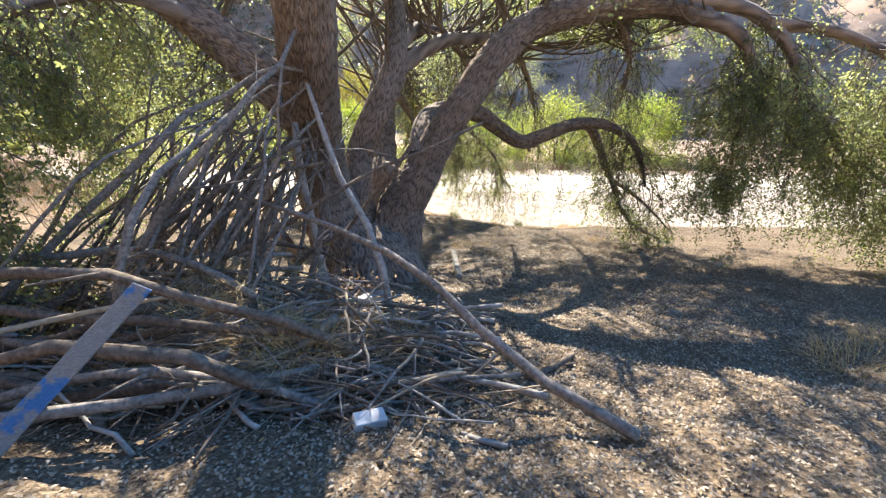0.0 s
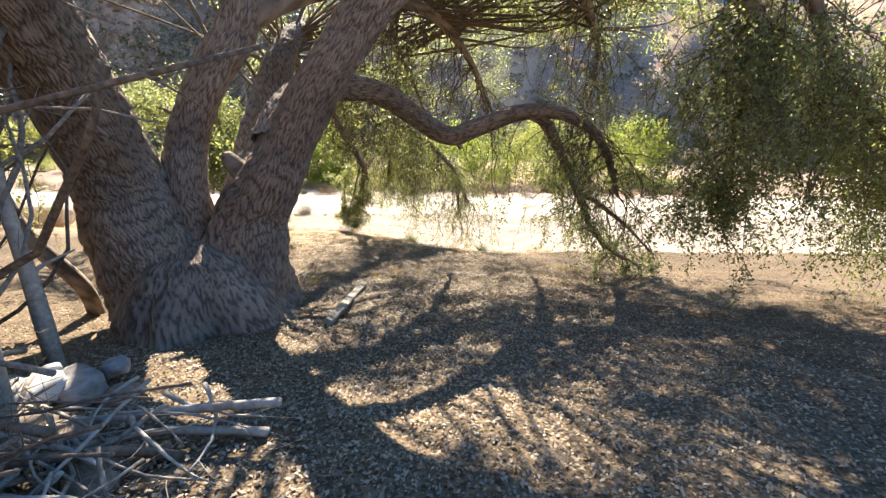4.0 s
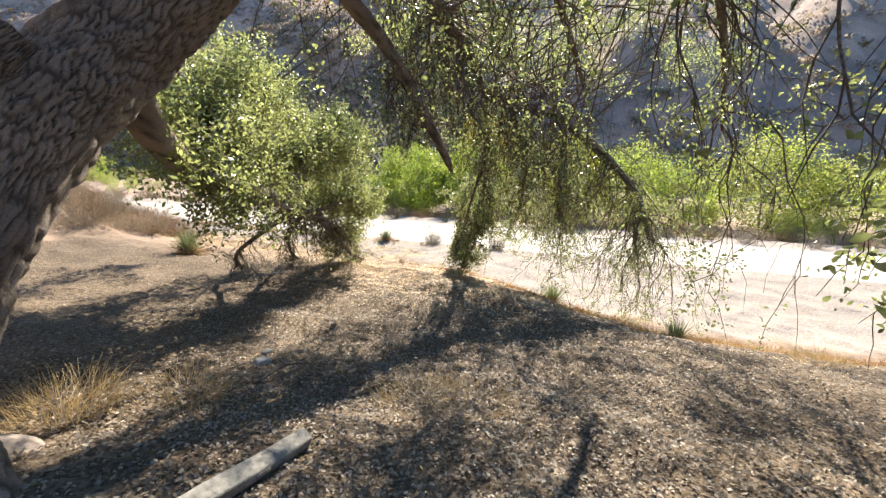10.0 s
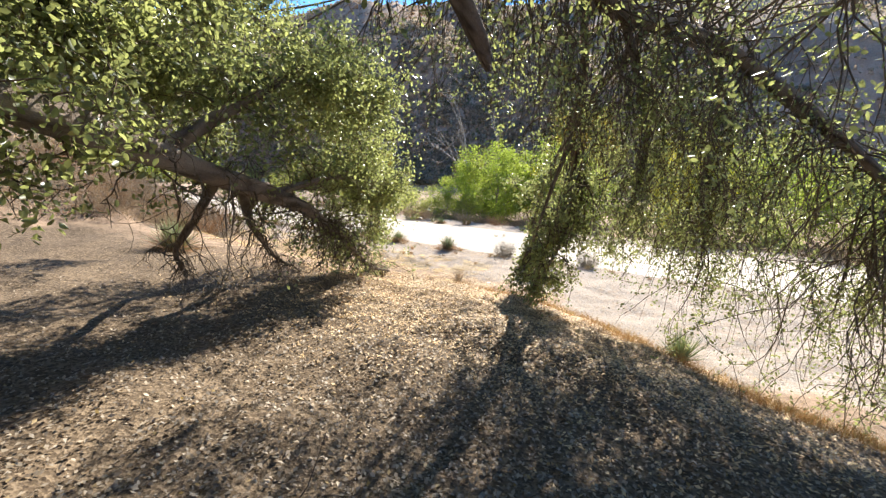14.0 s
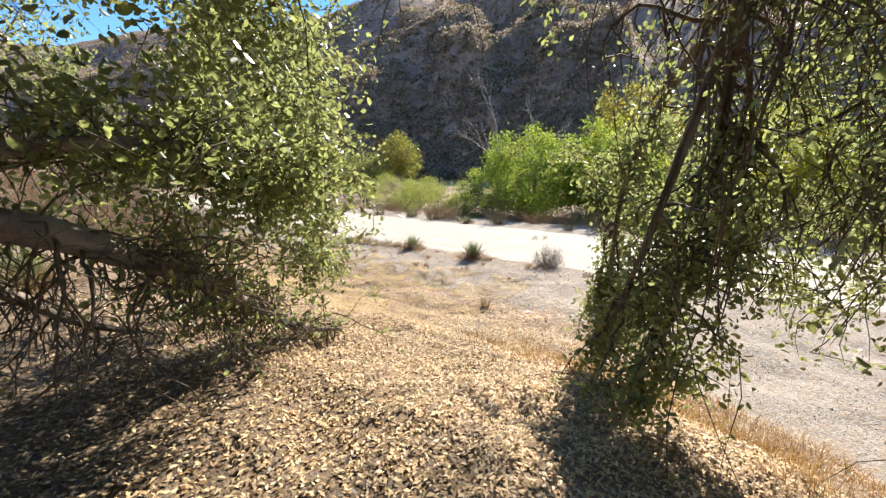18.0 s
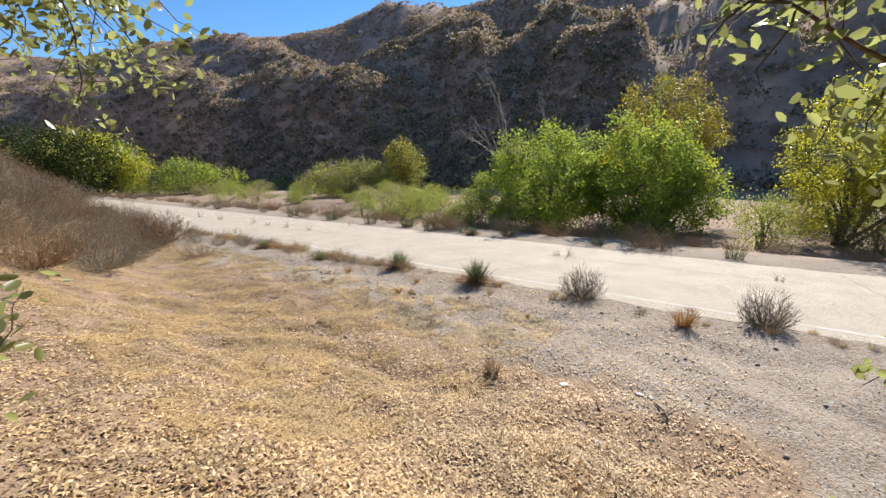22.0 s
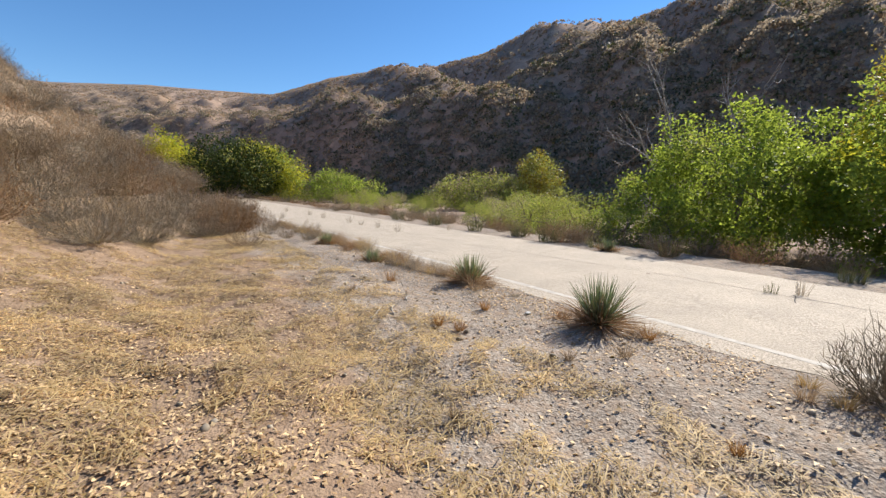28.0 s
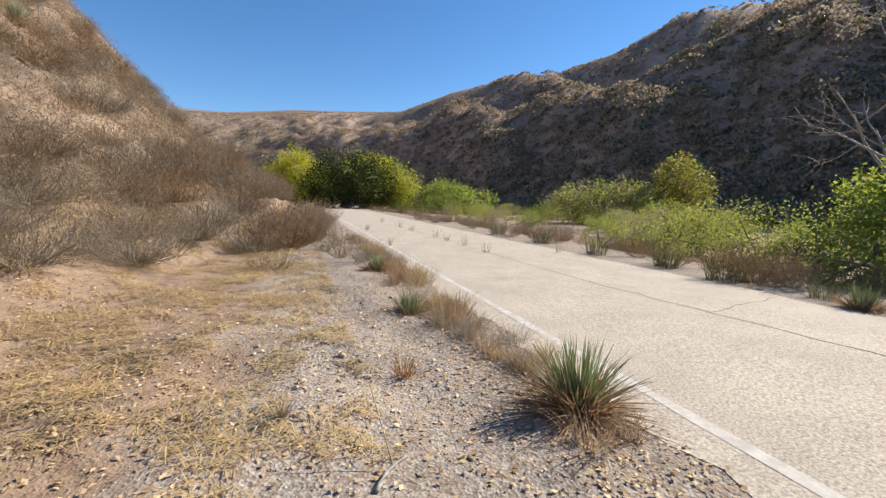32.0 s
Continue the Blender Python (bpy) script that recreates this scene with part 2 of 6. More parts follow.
def lump(x, y, s, seed=0.0):
    """Smooth unevenness about 0, of wavelength s."""
    k = 6.283 / s
    return (np.sin(k * x + 1.3 + seed + 1.7 * np.sin(k * 0.61 * y + seed)) * np.sin(k * 0.83 * y + 0.7 - seed + 1.4 * np.sin(k * 0.53 * x)))


def land(x, y):
    """Height of the ground."""
    x, y = np.asarray(x, float), np.asarray(y, float)
    xs = x + 2.6 * ss(-2, -8, y) * ss(-9.5, -5, x) * ss(3, 0, x)      # the bank's crest runs slantwise
    z = np.interp(xs, BANK_X, BANK_Z)
    off = ss(4.4, 3.4, x)
    z = z + off * (0.05 * lump(x, y, 2.1) + 0.02 * lump(x, y, 0.8, 2) + 0.008 * lump(x, y, 0.3, 4))
    # the spur of the near hill, beyond the bushes
    toe = 0.6 + 2.6 * ss(11, 23, y) - 0.012 * np.clip(y - 14, 0, 40) - 0.5 * np.clip(y - 44, 0, 200)
    d = np.clip(toe - x, 0, None)
    spur = d * 0.7 + 0.42 * np.clip(d - 8, 0, None) + 0.4 * lump(x, y, 9, 1) * ss(0, 5, d) + 0.15 * lump(x, y, 2.4, 3) * ss(0, 2, d)
    spur = np.where(spur > 60, 60 + (spur - 60) * 0.3, spur)
    k = ss(6.0, 17.0, y)
    z = z * (1 - k) + np.where(x < 3, np.maximum(spur, -0.05), z) * k
    # beyond the road: a shallow bed, then the far hill
    z = z - 0.5 * ss(11.0, 15, x) * ss(60, 40, x)
    r, az = np.hypot(x, y), np.degrees(np.arctan2(x, y))
    el, rs, rf = np.interp(az, SKY_AZ, SKY_EL), np.interp(az, SKY_AZ, SKY_R), np.interp(az, SKY_AZ, FOOT_R)
    top = np.tan(np.radians(el)) * rs + 1.5
    u = (r - rf) / (rs - rf)
    gully = 1 + 0.14 * np.sin(az * 0.4 + 0.055 * r + 1.1 * np.sin(az * 0.21)) + 0.05 * np.sin(az * 0.9 + 0.11 * r)
    gully = 1 + (gully - 1) * ss(8, 22, az)
    uu = np.clip(u * (1 + (gully - 1) * ss(0, 0.25, u) * ss(0.9, 0.45, u)), 0, 1)
    hill = top * np.interp(uu, [0, 0.03, 0.22, 0.29, 0.8, 0.83, 1], [0, 0.02, 0.35, 0.4, 0.86, 0.862, 1]) + np.clip(u - 1, 0, 3) * 4
    hill = hill + ss(0.02, 0.2, u) * ss(0.85, 0.4, u) * (2.8 * lump(x, y, 34, 2) + 1.1 * lump(x, y, 13, 5))
    return np.where((u > 0) & (az > -30) & (x > toe - 0.4 * y * 0), np.maximum(z, hill), z)


def axis(fine, step, grow, far):
    a = list(np.arange(fine[0], fine[1], step))
    s = step
    while a[-1] < far[1]:
        s = min(s * grow, 5)
        a.append(a[-1] + s)
    s = step
    while a[0] > far[0]:
        s = min(s * grow, 5)
        a.insert(0, a[0] - s)
    return np.array(a)


gx, gy = axis((-24, 6), 0.12, 1.09, (-300, 520)), axis((-12, 16), 0.12, 1.09, (-350, 620))
GX, GY = np.meshgrid(gx, gy, indexing="ij")
GZ = land(GX, GY)

earth, n, l, b = mat("earth")
if True:
    v = coords(n, l)
    zone = n.new("ShaderNodeAttribute")
    zone.attribute_name = "zone"
    sep = n.new("ShaderNodeSeparateColor")
    l.new(zone.outputs["Color"], sep.inputs[0])
    edge = noise_of(n, l, v, 1.7, 6, 0.65)

    def mask(sock, soft=0.25):
        a = n.new("ShaderNodeMath")
        a.operation = "ADD"
        l.new(sock, a.inputs[0])
        l.new(edge, a.inputs[1])
        mr = node(n, "MapRange")
        mr.inputs["From Min"].default_value, mr.inputs["From Max"].default_value = 1.0 - soft, 1.0 + soft
        l.new(a.outputs[0], mr.inputs["Value"])
        return mr.outputs[0]

    grain, mid, big = noise_of(n, l, v, 140, 4, 0.7), noise_of(n, l, v, 9, 5), noise_of(n, l, v, 0.5, 3)
    vor = node(n, "TexVoronoi", Scale=48.0)
    l.new(v, vor.inputs["Vector"])
    dirt = ramp(n, l, mid, [(0.3, (0.23, 0.16, 0.11)), (0.7, (0.40, 0.295, 0.205))])
    dirt = blend(n, l, dirt, ramp(n, l, grain, [(0.3, (0.42, 0.42, 0.42)), (0.7, (1.42, 1.38, 1.34))]), 0.8, "MULTIPLY")
    peb = node(n, "TexVoronoi", Scale=55.0)
    l.new(v, peb.inputs["Vector"])
    gravel = ramp(n, l, peb.outputs["Color"], [(0.1, (0.18, 0.15, 0.122)), (0.5, (0.33, 0.285, 0.235)), (0.9, (0.48, 0.42, 0.355))])
    gravel = blend(n, l, gravel, dirt, ramp(n, l, mid, [(0.45, (0, 0, 0)), (0.7, (0.8, 0.8, 0.8))]))
    litter = ramp(n, l, vor.outputs["Color"], [(0.1, (0.07, 0.05, 0.033)), (0.45, (0.13, 0.095, 0.062)), (0.8, (0.23, 0.172, 0.115))])
    litter = blend(n, l, litter, ramp(n, l, grain, [(0.3, (0.55, 0.55, 0.55)), (0.7, (1.2, 1.2, 1.2))]), 0.7, "MULTIPLY")
    scrub = ramp(n, l, mid, [(0.3, (0.28, 0.215, 0.17)), (0.7, (0.46, 0.365, 0.295))])
    scrub = blend(n, l, scrub, ramp(n, l, noise_of(n, l, v, 0.12, 5, 0.7), [(0.35, (0.55, 0.52, 0.5)), (0.65, (1.25, 1.15, 1.05))]), 0.9, "MULTIPLY")
    slope = ramp(n, l, mid, [(0.3, (0.19, 0.15, 0.115)), (0.7, (0.38, 0.3, 0.225))])
    slope = blend(n, l, slope, ramp(n, l, noise_of(n, l, v, 0.5, 5, 0.7), [(0.35, (0.6, 0.57, 0.55)), (0.65, (1.25, 1.18, 1.1))]), 0.9, "MULTIPLY")
    scrub = blend(n, l, scrub, slope, zone.outputs["Alpha"])
    col = blend(n, l, dirt, litter, mask(sep.outputs[0]))
    col = blend(n, l, col, gravel, mask(sep.outputs[1]))
    col = blend(n, l, col, scrub, mask(sep.outputs[2]))
    col = blend(n, l, col, ramp(n, l, big, [(0.3, (0.8, 0.78, 0.76)), (0.7, (1.12, 1.1, 1.08))]), 0.8, "MULTIPLY")
    l.new(col, b.inputs["Base Color"])
    b.inputs["Roughness"].default_value = 0.95
    b.inputs["Specular IOR Level"].default_value = 0.15
    n1 = bump_to(n, l, b, vor.outputs["Distance"], 0.3, 0.015)
    n1 = bump_to(n, l, b, peb.outputs["Distance"], 0.4, 0.012, n1)
    bump_to(n, l, b, mid, 0.5, 0.05, n1)

nx, ny = len(gx), len(gy)
ii, jj = np.meshgrid(np.arange(nx - 1), np.arange(ny - 1), indexing="ij")
quads = np.stack([ii * ny + jj, (ii + 1) * ny + jj, (ii + 1) * ny + jj + 1, ii * ny + jj + 1], -1).reshape(-1, 4)
gme = mesh_quads("ground", np.stack([GX, GY, GZ], -1).reshape(-1, 3), quads, earth, smooth=True)
ground = tagged(new("ground", gme), "dry earth with leaf litter, gravel and scrub, sloping to a road", "ground", kind="structure")


def zones(x, y):
    """Shares of leaf litter, gravel and hillside scrub."""
    w = 0.5 * lump(x, y, 3.7, 1) + 0.25 * lump(x, y, 1.3, 2)
    lit = ss(1.8, -0.6, x + 2.4 * ss(-1.5, -4.5, y) + 0.5 * y * (y > 0) * 0.12 + w) * ss(9.5, 6.5, y + w)
    lit = lit * (0.35 + 0.65 * ss(-3.5, -7, x))
    grv = ss(0.6, 2.4, x + 2.8 * ss(-1.5, -4.5, y) - 0.06 * y + w) * ss(14, 10, x)
    far = np.maximum(ss(10, 14, x), np.maximum(ss(10, 14, y) * ss(2, 0, x), ss(-22, -27, x)))
    return np.stack([lit, grv, far, ss(4.5, 3, x)], -1)


attr = gme.color_attributes.new("zone", "FLOAT_COLOR", "POINT")
attr.data.foreach_set("color", zones(GX, GY).reshape(-1, 4).astype(np.float32).ravel())

# the road: pale worn paving with a painted edge line and cracks
paving, n, l, b = mat("paving")
v = coords(n, l)
f1, f2 = noise_of(n, l, v, 48, 5, 0.85), noise_of(n, l, v, 1.2, 5)
c = ramp(n, l, f1, [(0.36, (0.2, 0.165, 0.125)), (0.5, (0.45, 0.39, 0.31)), (0.64, (0.68, 0.6, 0.49))])
c = blend(n, l, c, ramp(n, l, f2, [(0.3, (0.82, 0.8, 0.78)), (0.7, (1.1, 1.08, 1.05))]), 0.8, "MULTIPLY")
l.new(c, b.inputs["Base Color"])
b.inputs["Roughness"].default_value = 0.9
bump_to(n, l, b, f1, 0.4, 0.006)
ROAD_L, ROAD_R = 4.7, 9.75


def road_bend(y):
    return -0.010 * np.clip(y - 45, 0, 200) ** 2 * 0.55 + 0.0 * y


ry = np.concatenate([np.arange(-90, -12, 3.0), np.arange(-12, 30, 0.25), np.arange(30, 110, 1.5)])
edge_l = 0.05 * np.sin(ry * 1.9) + 0.04 * np.sin(ry * 5.3 + 1) + 0.03 * np.sin(ry * 11.0)
edge_r = 0.08 * np.sin(ry * 1.3 + 2) + 0.05 * np.sin(ry * 4.1)
rows_ = []
for k in (0.0, 0.03, 0.08, 0.5, 0.92, 0.97, 1.0):
    x = (ROAD_L + edge_l) * (1 - k) + (ROAD_R + edge_r) * k + road_bend(ry)
    z = np.interp((x - road_bend(ry) - ROAD_L) / (ROAD_R - ROAD_L), [-0.03, 0.08, 0.5, 0.92, 1.03], [0.004, 0.02, 0.04, 0.02, 0.004])
    rows_.append(np.stack([x, ry, z], -1))
rv = np.stack(rows_, 0)
m_, k_ = np.meshgrid(np.arange(6), np.arange(len(ry) - 1), indexing="ij")
L_ = len(ry)
rq = np.stack([m_ * L_ + k_, (m_ + 1) * L_ + k_, (m_ + 1) * L_ + k_ + 1, m_ * L_ + k_ + 1], -1).reshape(-1, 4)
road = tagged(new("road", mesh_quads("road", rv.reshape(-1, 3), rq, paving, smooth=True)),
              "pale sun-bleached paved road with a worn white edge line", "road", kind="structure")

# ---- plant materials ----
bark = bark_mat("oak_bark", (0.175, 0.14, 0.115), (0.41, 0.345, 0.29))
twig_mat = plain_mat("twig_bark", (0.085, 0.063, 0.044), (0.23, 0.175, 0.12), 40, 0.9, 0.3)
grey_wood = plain_mat("weathered_wood", (0.11, 0.092, 0.078), (0.37, 0.325, 0.28), 26, 0.85, 0.6, (1, 1, 1), 0.01)
brown_wood = plain_mat("dead_wood", (0.07, 0.052, 0.04), (0.24, 0.19, 0.145), 22, 0.9, 0.6, (1, 1, 1), 0.012)
tan_wood = plain_mat("peeled_wood", (0.30, 0.225, 0.15), (0.5, 0.40, 0.28), 24, 0.8, 0.3)
pale_wood = plain_mat("bleached_wood", (0.24, 0.222, 0.2), (0.48, 0.445, 0.4), 20, 0.85, 0.3)
oak_leaf = leaf_mat("oak_leaves", (0.055, 0.073, 0.032), (0.15, 0.178, 0.078), (0.56, 0.62, 0.22), 0.45, 0.36, 0.5)
willow_leaf = leaf_mat("yellow_green_leaves", (0.115, 0.145, 0.045), (0.22, 0.25, 0.08), (0.58, 0.62, 0.14), 0.42, 0.5, 0.3)
green_leaf = leaf_mat("bright_leaves", (0.115, 0.175, 0.036), (0.205, 0.285, 0.062), (0.58, 0.72, 0.11), 0.42, 0.6, 0.15)
gold_leaf = leaf_mat("turning_leaves", (0.16, 0.13, 0.025), (0.30, 0.235, 0.04), (0.5, 0.42, 0.05), 0.4, 0.5, 0.3)
yellow_leaf = leaf_mat("yellow_leaves", (0.27, 0.26, 0.025), (0.45, 0.42, 0.035), (0.8, 0.78, 0.07), 0.45, 0.5, 0.3)
dark_leaf = leaf_mat("dark_leaves", (0.02, 0.038, 0.01), (0.045, 0.07, 0.018), (0.15, 0.2, 0.03), 0.12, 0.65, 0.15)
sage_leaf = leaf_mat("grey_scrub_leaves", (0.22, 0.172, 0.132), (0.41, 0.325, 0.25), (0.46, 0.39, 0.29), 0.45, 0.7, 0.2)
olive_leaf = leaf_mat("olive_scrub_leaves", (0.09, 0.09, 0.055), (0.18, 0.175, 0.105), (0.18, 0.19, 0.06), 0.3, 0.6, 0.3)
dry_twig = leaf_mat("dry_brush", (0.22, 0.16, 0.11), (0.42, 0.33, 0.235), (0.5, 0.37, 0.25), 0.35, 0.8, 0.2)
rust_twig = leaf_mat("rusty_brush", (0.2, 0.12, 0.07), (0.4, 0.26, 0.155), (0.46, 0.29, 0.17), 0.35, 0.8, 0.2)
grey_twig = leaf_mat("grey_brush", (0.21, 0.18, 0.15), (0.42, 0.37, 0.31), (0.45, 0.39, 0.31), 0.35, 0.8, 0.2)
straw = leaf_mat("dry_grass", (0.4, 0.28, 0.13), (0.64, 0.49, 0.27), (0.6, 0.42, 0.18), 0.3, 0.6, 0.3)
rust_straw = leaf_mat("rusty_grass", (0.30, 0.155, 0.06), (0.48, 0.28, 0.12), (0.5, 0.28, 0.1), 0.3, 0.6, 0.3)
yucca_green = leaf_mat("yucca_blades", (0.19, 0.225, 0.125), (0.36, 0.4, 0.245), (0.2, 0.3, 0.1), 0.15, 0.5, 0.4)
litter_leaf = leaf_mat("fallen_leaves", (0.085, 0.064, 0.047), (0.37, 0.305, 0.24), (0.3, 0.2, 0.1), 0.12, 0.6, 0.35)
golden_litter = leaf_mat("golden_fallen_leaves", (0.27, 0.155, 0.075), (0.74, 0.54, 0.32), (0.4, 0.27, 0.1), 0.12, 0.6, 0.35)


def bark_plates(around, along, cells, tall=0.2):
    """Height of bark from 0 in the furrows to 1 on the ridges: long jittered plates, closed round the stem."""
    rows_n = int(along.max() / tall) + 6
    jit = rng.uniform(0.08, 0.92, (rows_n, cells, 2))
    w = along + 0.05 * np.sin(around * 6.2832 * 3 + along * 3.1) + 0.03 * np.sin(around * 6.2832 * 7 - along * 8)
    x = around * cells + 0.55 * np.sin(along * 9.3 + np.sin(around * 6.2832 * 2) * 3) + 0.3 * np.sin(along * 23 + around * 6.2832 * 4)
    y = w / tall + 2
    cx, cy = np.floor(x).astype(int), np.clip(np.floor(y).astype(int), 1, rows_n - 2)
    f1, f2 = np.full(x.shape, 9.0), np.full(x.shape, 9.0)
    for i in (-1, 0, 1):
        for k in (-1, 0, 1):
            p = jit[cy + k, (cx + i) % cells]
            d = np.hypot(cx + i + p[..., 0] - x, cy + k + p[..., 1] - y)
            f2 = np.minimum(f2, np.maximum(f1, d))
            f1 = np.minimum(f1, d)
    t = np.clip((f2 - f1 - 0.03) / 0.56, 0, 1)
    return t * (1.6 - 0.6 * t)


def stem_mesh(name, rows, sides, n, material, lumpy=0.04, flare=0.0):
    """A tapered, slightly gnarled stem along rows of x, y, z, radius, with ridged bark."""
    thick = max(q[3] for q in rows) > 0.2
    if thick:
        span = sum(math.dist(a[:3], b[:3]) for a, b in zip(rows, rows[1:]))
        n = int(min(span / 0.02, 330))
    r = smooth_line(rows, n)
    p, rad = r[:, :3], r[:, 3]
    t = unit(np.gradient(p, axis=0))
    first = np.cross(t[0], (0.0, 1, 0) if abs(t[0, 1]) < 0.75 else (0.0, 0, 1))
    s = np.empty_like(t)
    for k in range(n):      # the cross-section is carried along without twist
        first = unit(first - t[k] * (first @ t[k]))
        s[k] = first
    u = np.cross(s, t)
    if thick:
        sides = int(np.clip(2 * np.pi * np.median(rad) / 0.0105, 100, 250))
    a = np.linspace(0, 2 * np.pi, sides + 1)
    along = np.concatenate([[0], np.cumsum(np.linalg.norm(np.diff(p, axis=0), axis=1))])
    A, L = np.meshgrid(a, along)
    ph = rng.uniform(0, 6, 6)
    shape = 1 + lumpy * (np.sin(3 * A + 1.3 * L + ph[0]) + 0.7 * np.sin(5 * A - 2.1 * L + ph[1]) + 0.6 * np.sin(2 * A + 3.7 * L + ph[2]) + 0.4 * np.sin(9 * A + 5 * L + ph[3])
                         + 0.12 * np.sin(13 * A - 9 * L + 2 * np.sin(3 * L + ph[1])) + 0.2 * np.sin(6 * A + 12 * L + ph[2]))
    if flare:
        foot = np.clip(1 - L / 1.3, 0, 1) ** 2
        shape = shape + foot * (0.07 * np.sin(11 * A + 5 * L + ph[0]) * np.sin(8 * A - 9 * L + ph[3]) + 0.05 * np.sin(15 * A + 2 * np.sin(6 * L)) * np.sin(14 * L + 3 * A))
        shape = shape + foot * flare * (0.6 + 0.55 * np.sin(4 * A + ph[4]) + 0.35 * np.sin(7 * A + ph[5]))
    if thick:
        B = A + 0.35 * np.sin(2.3 * L + ph[5])
        flute = np.sin(7 * B + 1.1 * np.sin(2.9 * L + ph[0])) * (0.6 + 0.4 * np.sin(1.7 * L + ph[2])) + 0.7 * np.sin(17 * B + 2.2 * np.sin(4.1 * L + ph[3]) + 1.7 * L)
        knots = np.sin(4 * B + 6.5 * L + ph[4]) * np.sin(3 * B - 5.2 * L + ph[1]) + 0.5 * np.sin(11 * B + 13 * L + ph[5]) * np.sin(9 * B - 15 * L)
        shape = shape + 0.016 * flute + 0.03 * knots
    girth = 2 * np.pi * rad[: max(3, 2 * len(rad) // 3)].mean()
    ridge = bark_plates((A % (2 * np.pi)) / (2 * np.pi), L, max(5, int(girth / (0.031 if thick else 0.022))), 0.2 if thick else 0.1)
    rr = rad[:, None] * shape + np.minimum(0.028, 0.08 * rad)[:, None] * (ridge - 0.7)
    rr[:, -1] = rr[:, 0]
    turn = A + 2.36      # the seam faces away from the walk
    v = p[:, None] + rr[..., None] * (np.cos(turn)[..., None] * s[:, None] + np.sin(turn)[..., None] * u[:, None])
    m = sides + 1
    i, j = np.meshgrid(np.arange(n - 1), np.arange(sides), indexing="ij")
    q = np.stack([i * m + j, i * m + j + 1, (i + 1) * m + j + 1, (i + 1) * m + j], -1).reshape(-1, 4)
    me = mesh_quads(name, v.reshape(-1, 3), q, material, smooth=True)
    uv = me.uv_layers.new(name="UVMap")
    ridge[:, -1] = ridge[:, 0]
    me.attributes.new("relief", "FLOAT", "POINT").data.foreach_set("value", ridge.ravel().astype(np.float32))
    co = np.stack([A / (2 * np.pi) * girth, L], -1).reshape(-1, 2)
    uv.data.foreach_set("uv", co[q.ravel()].astype(np.float32).ravel())
    return me


p_ = np.array([r[1:4] for r in PATH])
u_ = np.linspace(0, len(p_) - 1, 160)
WALKED = np.stack([np.interp(u_, np.arange(len(p_)), p_[:, k]) for k in range(3)], -1)


def hanging(twigs, leaf_at, start, way, length, rad, droop, leafy, side=True, near=0.5):
    """A thin branchlet that bends down under its weight, with side twigs and leaf places."""
    n = 11
    if ((WALKED - start) ** 2).sum(1).min() < 0.8:
        return
    p, d = np.array(start, float), unit(np.array(way, float))
    pts = [p.copy()]
    sway = rng.normal(size=3) * 0.2
    for k in range(n):
        sway = sway * 0.5 + rng.normal(size=3) * 0.3
        d = unit(d + np.array([0, 0, -droop * 0.9]) + sway)
        p = p + d * length / n
        pts.append(p.copy())
    pts = np.array(pts)
    if ((pts[:, None] - WALKED[None]) ** 2).sum(-1).min() < near:
        return
    tube(twigs, pts, np.linspace(rad, rad * 0.25, n + 1), 4, 0, False)
    for k in range(2, n + 1):
        if side and rng.random() < 0.75:
            q, e = pts[k].copy(), unit(rng.normal(size=3) + np.array([0, 0, -1.6 * droop]))
            sub = [q.copy()]
            for _ in range(4):
                e = unit(e + np.array([0, 0, -1.1 * droop]) + rng.normal(size=3) * 0.35)
                q = q + e * length * 0.09
                sub.append(q.copy())
            if ((WALKED - sub[2]) ** 2).sum(1).min() < near or ((WALKED - sub[-1]) ** 2).sum(1).min() < near:
                continue
            tube(twigs, sub, np.linspace(rad * 0.45, rad * 0.15, 5), 3, 0, False)
            low_end = 1.0 if droop < 0.3 or leafy >= 0.8 else 0.08 + 1.2 * (k / n) ** 3
            if rng.random() < leafy * low_end:
                leaf_at.extend(sub[1:])
        if k > 3 and rng.random() < leafy * (1.0 if droop < 0.3 else (k / n) ** 2):
            leaf_at.append(pts[k])


def curtain(twigs, leaf_at, line, count, length, leafy, rad=0.011, droop=0.42, out=0.8, limits=(0, 1)):
    """Branchlets hanging from a limb."""
    n = len(line)
    for _ in range(count):
        k = int(rng.uniform(*limits) * (n - 1))
        f = rng.random()
        p = line[k] * (1 - f) + line[min(k + 1, n - 1)] * f
        way = rng.normal(size=3) * (out, out, 0.3)
        floor = p[2] - float(land(p[0], p[1])) - 0.15
        hanging(twigs, leaf_at, p, way, min(length * rng.uniform(0.5, 1.25), max(floor * 1.1, 0.3)), rad, droop, leafy, True, 1.0)


# ---- the great oak ----
rng = np.random.default_rng(31)
oak = tagged(new("oak_tree"), "huge spreading live oak with furrowed grey-brown trunks and drooping boughs", "tree")
base = (-13.25, -2.45, float(land(-13.25, -2.45)))
oak.location = base
bpy.context.view_layer.update()


def oak_part(name, me, label=""):
    ob = part(name, me, oak, label)
    ob.matrix_parent_inverse = Matrix.Translation(base).inverted()
    return ob


def oak_limb(name, rows, sides=10, n=24, lumpy=0.05, flare=0.0, label=""):
    oak_part(name, stem_mesh(name, rows, sides, n, bark, lumpy, flare), label)
    return smooth_line(np.asarray(rows, float)[:, :3], n)


